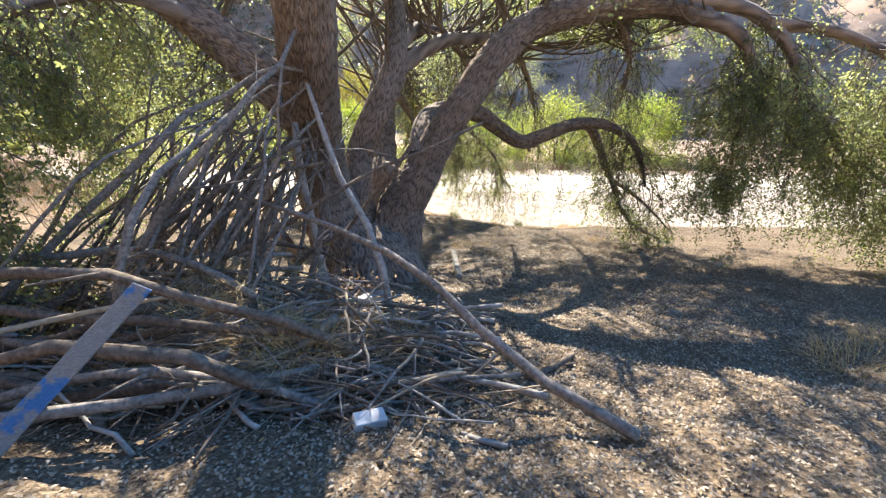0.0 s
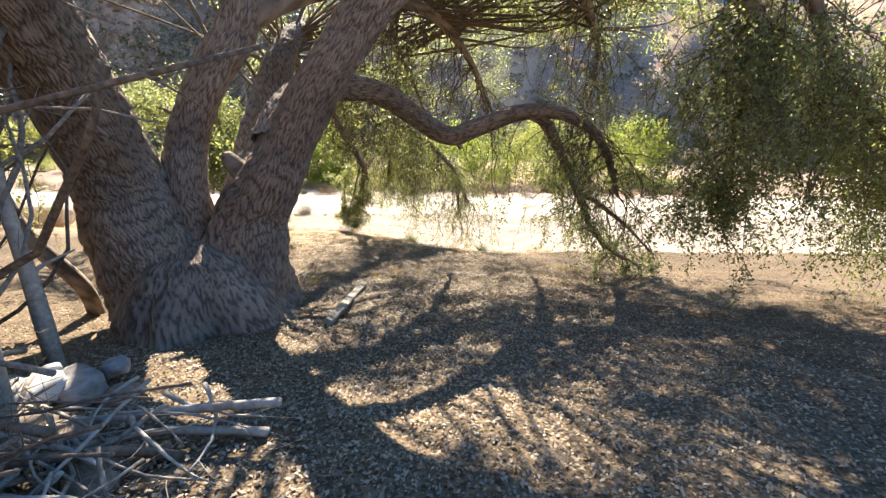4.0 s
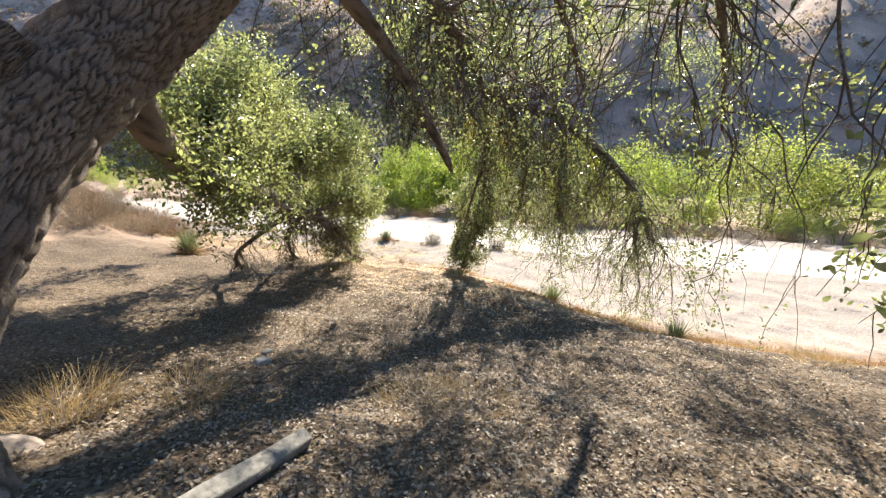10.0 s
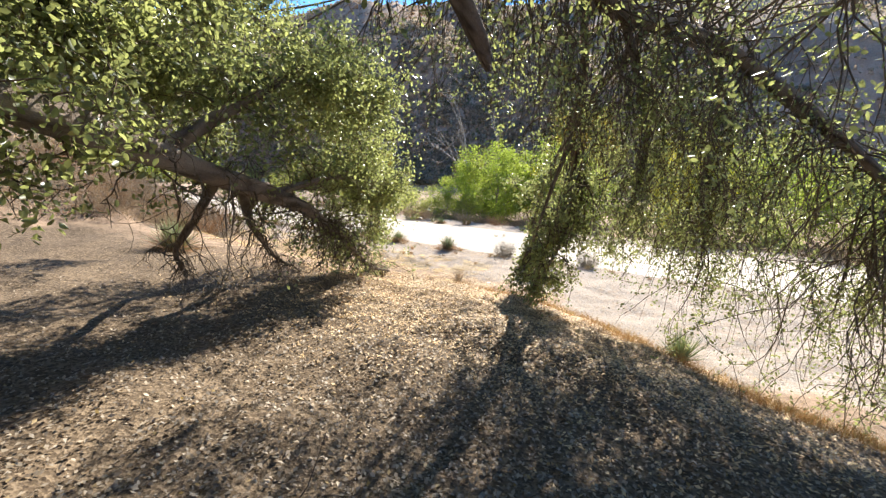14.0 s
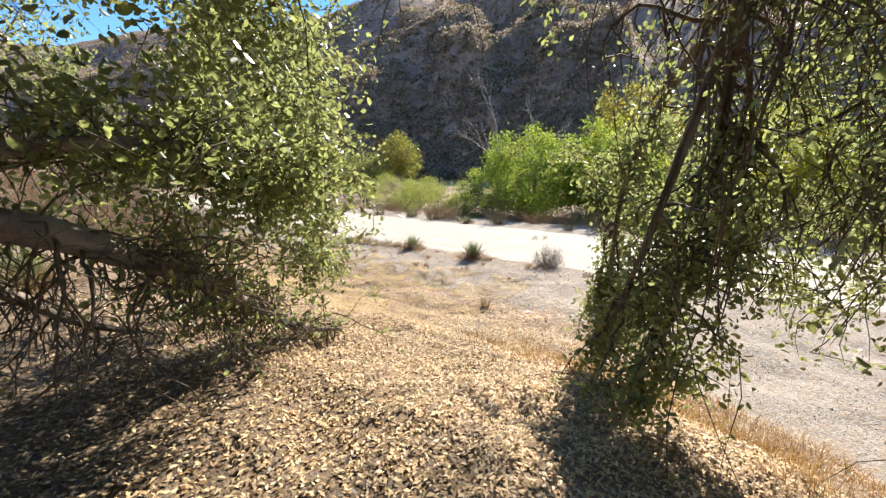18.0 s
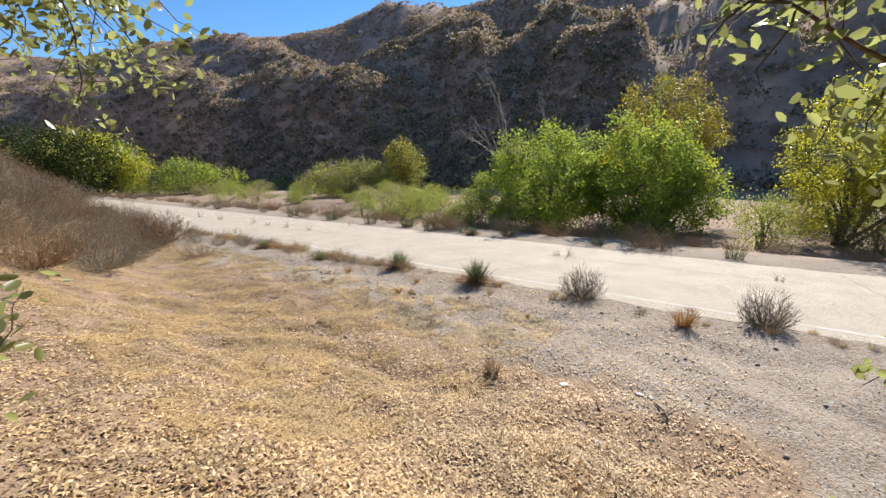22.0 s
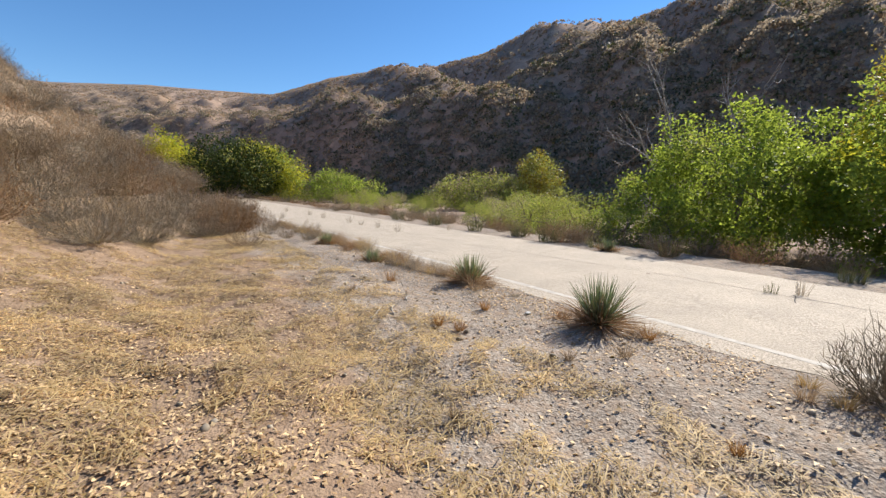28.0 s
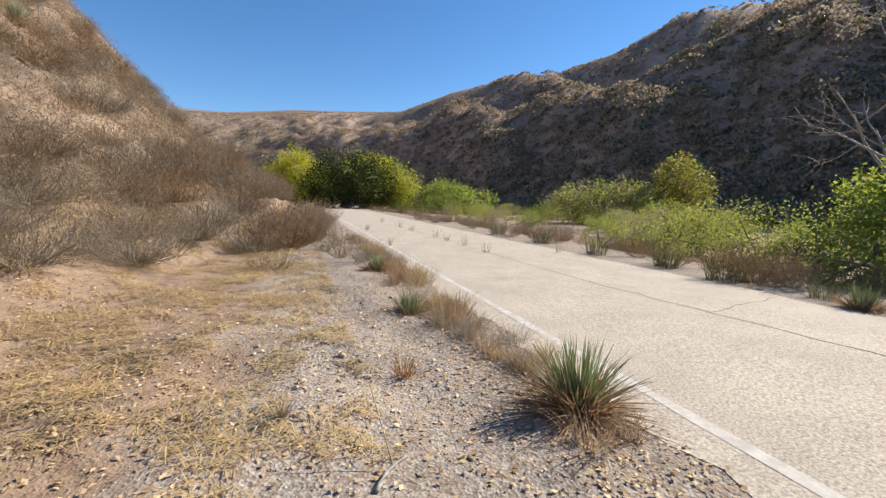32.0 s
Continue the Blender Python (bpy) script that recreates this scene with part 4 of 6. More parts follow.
def bent(a, b, sag=0.0, wob=0.05, n=9):
    """A slightly crooked line from a to b."""
    a, b = np.array(a, float), np.array(b, float)
    t = np.linspace(0, 1, n)[:, None]
    L = np.linalg.norm(b - a)
    w = rng.normal(size=(n, 3)) * wob * L * 0.25
    w[0] = w[-1] = 0
    mid = np.sin(np.pi * t) * rng.normal(size=3) * wob * L
    return a + (b - a) * t + mid + w * 0.3 + np.array([0, 0, -1]) * sag * 4 * t * (1 - t)


def stick(name, line, r0, r1, material, label, category="branch", group="", forks=0, sides=8):
    """A loose branch with a few snapped side twigs."""
    b = Buf()
    n = max(8, len(line))
    l = smooth_line(line, n)
    tube(b, l, np.linspace(r0, r1, n) * rng.uniform(0.92, 1.08, n), sides, 0.06)
    for _ in range(forks):
        k = int(rng.integers(n // 3, n - 1))
        d = unit(unit(l[min(k + 1, n - 1)] - l[k - 1]) + rng.normal(size=3) * 0.7)
        e = np.array([l[k], l[k] + d * 0.12, l[k] + d * rng.uniform(0.25, 0.6) + rng.normal(size=3) * 0.05])
        tube(b, smooth_line(e, 5), np.linspace(r1 * 0.7, r1 * 0.2, 5), 4, 0, False)
    o = l[0]
    b.v = [x - o for x in b.v]
    ob = new(name, b.mesh(name, material, True))
    ob.location = o
    return tagged(ob, label, category, group)


APEX = np.array([-14.45, -1.25, 5.95])
woods = [grey_wood, grey_wood, brown_wood, brown_wood, grey_wood]
# poles that lean up against the fork
for k in range(92):
    x, y = rng.uniform(-17.2, -14.9), rng.uniform(-1.7, 1.5)
    f = rng.uniform(0.72, 1.12)
    foot = np.array([x, y, G(x, y) - 0.02])
    top = foot + (APEX + rng.normal(size=3) * (0.6, 0.75, 0.45) - foot) * min(f, 1.05)
    r = 0.018 + 0.036 * rng.random() ** 1.5
    stick("leaning_branch", bent(foot, top, 0, 0.11), r, r * 0.45, woods[k % 5],
          "weathered grey branch leaning on the oak in a lean-to" if k % 5 not in (2, 3) else "dark dead branch leaning on the oak in a lean-to",
          "branch", "branches of the brush lean-to", 2)
# tangled brushwood heaped between the logs and the poles
for k in range(230):
    x, y = rng.uniform(-18.2, -15.0), rng.uniform(-3.6, 2.4)
    if y < -1.8 and x > -16.9:
        x -= 1.2
    h = 0.06 + 0.85 * ss(-18.4, -16.2, x) * ss(-3.9, -2.0, y) * rng.random()
    a = rng.normal(1.45, 0.5)
    L = rng.uniform(0.7, 2.0)
    d = np.array([np.cos(a) * 0.5, np.sin(a), rng.normal(0, 0.1)]) * L / 2
    c = np.array([x, y, G(x, y) + h])
    p, q = c - d, c + d
    p[2], q[2] = max(p[2], G(p[0], p[1]) + 0.03), max(q[2], G(q[0], q[1]) + 0.03)
    r = rng.uniform(0.008, 0.032)
    stick("brush_branch", bent(p, q, 0.04, 0.07), r, r * 0.4, [grey_wood, brown_wood, grey_wood, tan_wood, brown_wood, pale_wood][k % 6],
          "dead grey-brown branch heaped in a brush pile", "branch", "branches of the brush pile", 3, 6)
for k in range(240):
    x, y = rng.uniform(-18.3, -16.6), rng.uniform(-3.7, -0.9)
    h = 0.05 + 0.6 * ss(-18.6, -17.0, x) * ss(-4.2, -2.4, y) * rng.random()
    a = rng.uniform(0, 3.14) if k % 3 else rng.normal(1.3, 0.4)
    L = rng.uniform(0.5, 1.5)
    d = np.array([np.cos(a), np.sin(a), rng.normal(0, 0.14)]) * L / 2
    c = np.array([x, y, G(x, y) + h])
    p, q = c - d, c + d
    p[2], q[2] = max(p[2], G(p[0], p[1]) + 0.03), max(q[2], G(q[0], q[1]) + 0.03)
    r = rng.uniform(0.006, 0.026)
    thin = k >= 66
    stick("brush_twig" if thin else "brush_branch", bent(p, q, 0.03, 0.1), r * (0.7 if thin else 1), r * 0.35, [brown_wood, grey_wood, brown_wood, pale_wood, grey_wood, tan_wood][k % 6],
          "thin dead twig tangled in a brush pile" if thin else "dead grey-brown branch heaped in a brush pile", "twig" if thin else "branch",
          "twigs of the brush pile" if thin else "branches of the brush pile", 3, 6)
# the low wall of logs in front
for k, (x, y0, y1, z, r0, r1) in enumerate([
        (-18.15, -2.62, 0.6, 0.07, 0.045, 0.05), (-18.0, -2.3, 1.4, 0.12, 0.07, 0.055), (-17.8, -2.9, 1.2, 0.1, 0.065, 0.05),
        (-17.95, -1.9, 1.9, 0.27, 0.06, 0.06), (-17.75, -2.5, 0.9, 0.25, 0.05, 0.055), (-17.6, -2.8, 1.6, 0.3, 0.05, 0.06),
        (-17.7, -1.7, 1.9, 0.42, 0.05, 0.06), (-17.55, -2.4, 1.8, 0.48, 0.045, 0.06), (-17.35, -2.7, 1.4, 0.4, 0.05, 0.05),
        (-17.45, -1.4, 2.2, 0.58, 0.05, 0.075), (-17.2, -2.5, 1.5, 0.55, 0.05, 0.045), (-17.3, -0.9, 2.4, 0.68, 0.055, 0.07),
        (-17.05, -1.7, 2.3, 0.7, 0.05, 0.06), (-17.0, -3.0, 0.4, 0.35, 0.045, 0.03), (-16.8, -3.3, -0.6, 0.3, 0.04, 0.03),
        (-18.35, -1.05, 0.9, 0.05, 0.04, 0.05)]):
    stick("log", bent((x - 0.04, y0, G(x, y0) + z), (x + rng.normal() * 0.3, y1, G(x, y1) + z + rng.normal() * 0.1), 0, 0.09), r0 * 0.85, r1 * 0.8,
          [grey_wood, brown_wood, grey_wood, brown_wood][k % 4], "long weathered log stacked in a low brush wall", "log", "logs of the brush wall", 1)
stick("peeled_pole", bent((-18.25, 0.35, G(-18.25, .35) + 0.62), (-17.5, -1.25, G(-17.5, -1.25) + 0.85), 0, 0.02), 0.03, 0.018, tan_wood,
      "peeled tan branch laid across the log pile", "branch")
stick("long_pole", [(-18.77, -4.71, G(-18.77, -4.71) + 0.03), (-18.3, -4.1, 4.42), (-17.9, -3.6, 4.72), (-17.58, -3.26, 4.95), (-16.9, -2.6, 5.02), (-16.2, -1.9, 5.02), (-15.6, -1.1, 5.05)],
      0.045, 0.022, grey_wood, "long crooked grey branch sloping from brush pile to ground", "branch", "", 3)
stick("pale_pole", [(-16.5, -3.0, G(-16.5, -3.0)), (-16.2, -2.8, 4.6), (-15.75, -2.5, 5.0), (-15.4, -2.25, 5.35), (-15.0, -2.0, 5.95), (-14.55, -1.75, 6.45)], 0.05, 0.03, pale_wood,
      "bare bleached pole propped against the oak trunk", "branch", "", 1)
stick("pale_pole", [(-14.9, -1.9, G(-14.9, -1.9)), (-14.75, -1.75, 4.2), (-14.6, -1.6, 5.1), (-14.3, -1.5, 5.8)], 0.07, 0.045, pale_wood,
      "stripped thick pole standing against the oak trunk", "branch", "", 1)

# dried leafy sprays and straw caught in the heap
for x, y, z, m, s_, lab in ((-14.9, -0.75, 5.55, rust_twig, 0.35, "dried red-brown leafy spray hanging in a lean-to"), (-16.9, 1.9, 4.75, rust_twig, 0.3, "dried red-brown leafy spray in the brush pile"),
                            (-16.6, -0.6, 4.75, rust_twig, 0.3, "dried brown leafy spray in the brush pile"), (-16.4, -1.9, 4.4, straw, 0.3, "dry straw caught in the brush pile"), (-17.1, -1.5, 4.55, straw, 0.34, "dry straw caught in the brush pile"),
                            (-16.9, -0.4, 4.6, rust_twig, 0.26, "dried brown leafy spray in the brush pile"), (-16.3, -2.5, 4.1, rust_twig, 0.26, "dried brown leafy spray in the brush pile")):
    v, q = leaf_quads(np.zeros((260, 3)), 0.07 if m is rust_twig else 0.2, s_ * 0.75, None, 0.35 if m is rust_twig else 0.025)
    ob = new("dead_spray", mesh_quads("dead_spray", v * (1, 1, 0.4), q, m))
    ob.location = (x, y, max(z, G(x, y) + 0.2))
    tagged(ob, lab, "dry leaves", "", "stuff")

# the blue-painted plank
painted, n, l, b = mat("blue_painted_wood")
v = coords(n, l)
grain = noise_of(n, l, coords(n, l, (3, 3, 30)), 12, 5)
patch = noise_of(n, l, v, 3.2, 5, 0.65)
wood = ramp(n, l, grain, [(0.3, (0.13, 0.12, 0.108)), (0.7, (0.36, 0.335, 0.3))])
blue = ramp(n, l, grain, [(0.3, (0.02, 0.1, 0.27)), (0.7, (0.07, 0.21, 0.42))])
c = blend(n, l, wood, blue, ramp(n, l, patch, [(0.54, (0, 0, 0)), (0.6, (1, 1, 1))]))
l.new(c, b.inputs["Base Color"])
b.inputs["Roughness"].default_value = 0.8
bump_to(n, l, b, grain, 0.5, 0.01)


def plank(name, a, b_, w, t, material, label, category, twist=0.0):
    a, b_ = Vector(a), Vector(b_)
    L = (b_ - a).length
    bm = bmesh.new()
    bmesh.ops.create_cube(bm, size=1, matrix=Matrix.Diagonal((w, t, L, 1)))
    bmesh.ops.subdivide_edges(bm, edges=[e for e in bm.edges if abs(e.verts[0].co.z - e.verts[1].co.z) > L * 0.5], cuts=14)
    for q in bm.verts:
        s = noise.noise(Vector((q.co.z * 3, q.co.x * 9, q.co.y * 9))) * 0.05
        q.co.x *= 1 + s * 3
        q.co.y += noise.noise(Vector((q.co.z * 1.5, 3, 0))) * t * 0.4
        q.co.z += noise.noise(Vector((q.co.x * 30, q.co.z, 1))) * 0.05 * (abs(q.co.z) > L * 0.45)
    bmesh.ops.bevel(bm, geom=[e for e in bm.edges], offset=0.006, segments=1, affect="EDGES")
    me = bpy.data.meshes.new(name)
    bm.to_mesh(me)
    bm.free()
    me.materials.append(material)
    ob = new(name, me)
    ob.matrix_world = Matrix.Translation((a + b_) / 2) @ (b_ - a).to_track_quat("Z", "Y").to_matrix().to_4x4() @ pose(0, 0, 0, 0, 0, twist)
    return tagged(ob, label, category)


plank("painted_plank", (-18.78, -0.62, G(-18.78, -0.62) + 0.03), (-18.0, -1.3, 5.02), 0.13, 0.035, painted, "weathered plank with worn blue paint leaning on a log pile", "plank", 60)
plank("fallen_board", (-13.66, -4.08, G(-13.66, -4.08) + 0.05), (-11.05, -4.22, G(-11.05, -4.22) + 0.05), 0.11, 0.075, plain_mat("board_wood", (0.17, 0.155, 0.13), (0.37, 0.34, 0.29), 30, 0.85, 0.5, (1, 1, 1), 0.01), "bleached grey timber lying on the leaf litter", "log", 20)
stick("fallen_stick", bent((-12.2, -4.05, G(-12.2, -4.05) + 0.04), (-11.4, -4.25, G(-11.4, -4.25) + 0.05), 0, 0.03), 0.03, 0.02, grey_wood, "short grey stick lying beside the oak", "stick")

stone_mats = [plain_mat("grey_stone", (0.2, 0.195, 0.19), (0.4, 0.39, 0.375), 14, 0.9, 0.5), plain_mat("brown_stone", (0.17, 0.13, 0.105), (0.33, 0.265, 0.215), 14, 0.9, 0.5),
              plain_mat("white_stone", (0.5, 0.49, 0.47), (0.72, 0.71, 0.68), 10, 0.85, 0.4)]


def stone(name, x, y, s, material, label, sink=0.25, boxy=0.5, lift=0.0, group=""):
    bm = bmesh.new()
    bmesh.ops.create_icosphere(bm, subdivisions=3, radius=1)
    o = rng.uniform(0, 50)
    for q in bm.verts:
        p = q.co.copy()
        m = max(abs(p.x), abs(p.y), abs(p.z))
        p = p * (1 - boxy) + p / m * boxy * 0.85
        p *= 1 + 0.28 * min(1.0, (1.05 - boxy) * 2) * noise.noise(p * 1.1 + Vector((o, 0, 0))) + 0.07 * noise.noise(p * 3.2 + Vector((0, o, 0)))
        q.co = Vector((p.x * s[0], p.y * s[1], p.z * s[2]))
    me = bpy.data.meshes.new(name)
    bm.to_mesh(me)
    bm.free()
    me.materials.append(material)
    me.polygons.foreach_set("use_smooth", np.ones(len(me.polygons), bool))
    ob = new(name, me)
    ob.location = (x, y, G(x, y) + s[2] * (1 - sink * 2) + lift)
    ob.rotation_euler = (0, 0, rng.uniform(0, 6.28))
    return tagged(ob, label, "rock", group)


plank("concrete_block", (-18.42, -2.79, G(-18.4, -2.9) + 0.05), (-18.35, -3.0, G(-18.35, -3.0) + 0.05), 0.13, 0.1, stone_mats[2], "pale broken concrete block lying in leaf litter", "concrete block", 8)
stone("stone", -17.98, -1.9, (0.075, 0.06, 0.07), stone_mats[0], "grey stone tucked under the brush wall logs", 0.1, 0.6)
stone("stone", -17.98, -2.15, (0.07, 0.07, 0.07), stone_mats[1], "brown stone tucked under the brush wall logs", 0.1, 0.5)
stone("stone", -18.0, -2.3, (0.08, 0.06, 0.065), stone_mats[1], "brown stone tucked under the brush wall logs", 0.1, 0.6)
for k, (x, y, a, b_, c, m, lift) in enumerate([(-15.75, -2.2, .24, .2, .15, 0, 0), (-15.6, -2.62, .2, .17, .14, 0, 0), (-15.9, -1.95, .2, .18, .13, 2, 0), (-15.35, -2.75, .12, .1, .06, 0, .09),
                                              (-15.62, -2.95, .14, .11, .07, 1, 0), (-15.8, -2.5, .2, .16, .1, 2, .13), (-16.15, -2.7, .22, .18, .1, 1, 0), (-16.3, -3.1, .18, .15, .09, 1, 0),
                                              (-16.6, -3.45, .17, .13, .07, 1, 0), (-16.75, -2.9, .24, .16, .11, 1, 0), (-15.45, -2.35, .07, .06, .06, 2, .12)]):
    stone("rock", x, y, (a, b_, c), stone_mats[m], ["grey boulder in a stone heap near the oak", "brown stone in a heap near the oak", "pale stone in a heap near the oak"][m], 0.15, 0.45, lift, "stones of the heap")
for k in range(34):
    x, y = rng.uniform(-17.3, -16.1), rng.uniform(-3.9, -2.6)
    a, L = rng.normal(-2.0, 0.5), rng.uniform(0.4, 1.2)
    d = np.array([np.cos(a), np.sin(a), 0]) * L / 2
    h = rng.uniform(0.08, 0.3)
    p, q = np.array([x, y, G(x, y) + h]) - d, np.array([x, y, G(x, y) + h * 0.6]) + d
    p[2], q[2] = max(p[2], G(p[0], p[1]) + .03), max(q[2], G(q[0], q[1]) + .02)
    r = rng.uniform(0.008, 0.02)
    stick("bleached_stick", bent(p, q, 0, 0.08), r, r * 0.4, pale_wood if k % 3 else grey_wood, "bleached stick lying on the stone heap", "stick", "sticks on the stone heap", 2, 6)
stick("bent_branch", [(-16.9, -2.6, G(-16.9, -2.6) + .25), (-16.75, -3.1, G(-16.7, -3.1) + .27), (-16.55, -3.6, G(-16.5, -3.6) + .2), (-16.42, -3.82, G(-16.42, -3.82))], 0.028, 0.03, brown_wood, "bent brown branch lying over the stone heap", "branch")
stick("dark_log", bent((-17.75, -4.25, G(-17.75, -4.25) + .05), (-17.3, -4.85, G(-17.3, -4.85) + .05), 0, .05), 0.04, 0.03, brown_wood, "short dark log lying on the leaf litter", "log", "", 2)


# ---- grasses, yuccas and brush ----
rng = np.random.default_rng(33)
def blades(count, length, width, lean, material, name, curl=0.5, radius=0.05, up=1.0, parent=None, label=""):
    """A tuft of tapering blades from the origin, as one mesh."""
    n = count
    a = rng.uniform(0, 2 * np.pi, n)
    tilt = np.abs(rng.normal(0, lean, n))
    L = length * rng.uniform(0.55, 1.1, n)
    root = np.stack([np.cos(a), np.sin(a), np.zeros(n)], -1) * (radius * np.sqrt(rng.random(n)))[:, None]
    a = a + rng.normal(0, 0.5, n)
    out = np.stack([np.cos(a), np.sin(a), np.zeros(n)], -1)
    d = unit(out * np.sin(tilt)[:, None] + np.array([0, 0, 1]) * (np.cos(tilt) * up)[:, None])
    side = unit(np.cross(d, rng.normal(size=(n, 3))))
    pts = []
    for t, w in ((0, 1.0), (0.4, 0.85), (0.75, 0.5), (1.0, 0.06)):
        c = root + d * (L * t)[:, None] + (out * 0.35 - np.array([0, 0, 0.55])) * (curl * L * t * t)[:, None]
        c[:, 2] = np.maximum(c[:, 2], 0.004)
        pts.append(c - side * width * w / 2)
        pts.append(c + side * width * w / 2)
    v = np.stack(pts, 1).reshape(-1, 3)
    o = np.arange(n)[:, None] * 8
    q = np.concatenate([o + np.array([[0, 1, 3, 2]]), o + np.array([[2, 3, 5, 4]]), o + np.array([[4, 5, 7, 6]])])
    return part(name, mesh_quads(name, v, q, material), parent, label)


def thing(name, x, y, label, category, group="", turn=None, z=None):
    ob = tagged(new(name), label, category, group)
    ob.location = (x, y, G(x, y) if z is None else z)
    ob.rotation_euler = (0, 0, rng.uniform(0, 6.28) if turn is None else turn)
    return ob


def yucca(x, y, s, z=None, skirt=True, label="spiky grey-green yucca with dry brown leaves at its foot"):
    ob = thing("yucca", x, y, label, "yucca", "yuccas by the road", None, z)
    blades(int(230 * min(1.3, s / 0.5)), s * 0.92, 0.013, 0.52, yucca_green, "leaf_rosette", 0.05, 0.07, 1.0, ob)
    if skirt:
        blades(380, s * 0.8, 0.009, 1.15, rust_twig, "dry_skirt", 0.35, 0.16, 0.6, ob, "dead brown leaves and grass round the foot")
    return ob


def twiggy(name, x, y, w, h, material, label, group="", stems=60, z=None, leaves=0, leaf=None, category="bush"):
    """A rounded bush of many thin branching stems."""
    ob = thing(name, x, y, label, category, group, None, z)
    b, tips = Buf(), []
    for _ in range(stems):
        a, f = rng.uniform(0, 2 * np.pi), np.sqrt(rng.random())
        top = np.array([np.cos(a) * w * f, np.sin(a) * w * f, h * (np.sqrt(1 - 0.8 * f * f)) * rng.uniform(0.55, 1.05)])
        root = np.array([np.cos(a) * w, np.sin(a) * w, 0]) * f * rng.uniform(0.1, 0.4)
        knee = root * 0.45 + top * 0.55 + np.array([np.cos(a), np.sin(a), -0.3]) * 0.12 * w
        pts = smooth_line([root, knee, top], 5) + rng.normal(size=(5, 3)) * 0.03 * h
        pts[0] = root
        pts[:, 2] = np.maximum(pts[:, 2], 0.005)
        d = unit(top - root)
        L = np.linalg.norm(top - root)
        tube(b, pts, np.linspace(0.0045, 0.0016, 5) * (0.5 + h * 0.5), 3, 0, False)
        for k in range(1, 5):
            for _ in range(2):
                e = unit(d + rng.normal(size=3) * 0.7 + np.array([0, 0, 0.25])) * L * rng.uniform(0.1, 0.3)
                q = pts[k] + e
                q[2] = max(q[2], 0.01)
                tube(b, [pts[k], q], [0.0024, 0.0011], 3, 0, False)
                tips += [q, (pts[k] + q) / 2]
    part("branchwork", b.mesh("branchwork", material), ob)
    if leaves:
        t = np.array(tips)
        v, q = leaf_quads(t[rng.integers(0, len(t), leaves)], 0.035, 0.05)
        v[:, 2] = np.maximum(v[:, 2], 0.01)
        part("foliage", mesh_quads("foliage", v, q, leaf or material), ob)
    return ob


def tuft(x, y, s, material, label, count=130, lean=0.45, group="dry grass tufts", width=0.006, z=None):
    ob = blades(count, s, width, lean, material, "grass_tuft", 0.35, s * 0.22)
    ob.location = (x, y, G(x, y) if z is None else z)
    return tagged(ob, label, "grass tuft", group)


yucca(4.35, 3.05, 0.6, z=0.03)
yucca(4.45, 5.5, 0.52, z=0.02)
yucca(4.1, 11.3, 0.42, z=-0.03)
yucca(3.95, 5.2 + 2.9, 0.36, z=-0.03)
yucca(-2.0, -5.1, 0.6, skirt=False, label="young pale green yucca among dry grass")
yucca(-4.35, -7.6, 0.5, skirt=False, label="yellow-green yucca at the foot of the bank")
yucca(-5.2, 3.8, 0.75, label="large grey yucca behind the oak bough")
yucca(10.0, 6.8, 0.45, z=-0.03)
twiggy("dead_shrub", 4.62, 0.75, 0.45, 0.62, grey_twig, "leafless grey-brown shrub at the edge of the road", "shrubs by the road", 170, -0.04)
twiggy("dead_shrub", 4.75, -2.15, 0.42, 0.6, grey_twig, "leafless grey-brown shrub at the edge of the road", "shrubs by the road", 170, -0.04)
twiggy("dead_shrub", 2.2, 11.75, 0.5, 0.5, dry_twig, "small rounded dry shrub standing in bare earth", "shrubs by the road", 80)
tuft(4.0, -1.1, 0.42, rust_straw, "rusty dry grass tuft at the edge of the road", 220, 0.5)
tuft(0.82, 0.58, 0.30, dry_twig, "small brown dry grass tuft on gravel", 160, 0.45)
for x, y, s in ((2.89, 4.08, .17), (3.0, 3.83, .18), (3.48, 6.38, .26), (2.6, 5.9, .14), (3.3, 2.6, .13), (3.75, 2.35, .2), (4.4, 2.5, .22), (1.9, 2.4, .12), (3.1, 1.2, .12), (3.75, 4.3, .18)):
    tuft(x, y, s, dry_twig if rng.random() < 0.6 else rust_straw, "small dry brown weed tuft on gravel", 90, 0.5, "dry grass tufts", 0.004)
# the verge: dry grass along the paving
for k in range(150):
    y = rng.uniform(4.4, 17.5) if k < 116 else rng.uniform(-9, 4)
    x = 4.38 + rng.normal() * 0.15
    if min(abs(y - c) for c in (3.03, 5.5)) < 0.3:
        continue
    s = rng.uniform(0.2, 0.46) * (1 if y > 4.5 else 0.5)
    tuft(x, y, s, [straw, dry_twig, rust_twig, dry_twig, grey_twig][k % 5], "dry tan grass growing along the road edge", 110, 0.55, "verge grass", 0.004, -0.03)
for x, y in ((3.55, 13.3), (3.9, 12.3), (3.3, 14.6), (3.7, 15.8), (3.2, 17.5)):
    twiggy("dry_shrub", x, y, 0.4, 0.6, [grey_twig, dry_twig][int(y) % 2], "thin dry shrub beside the road", "shrubs by the road", 50, -0.04)
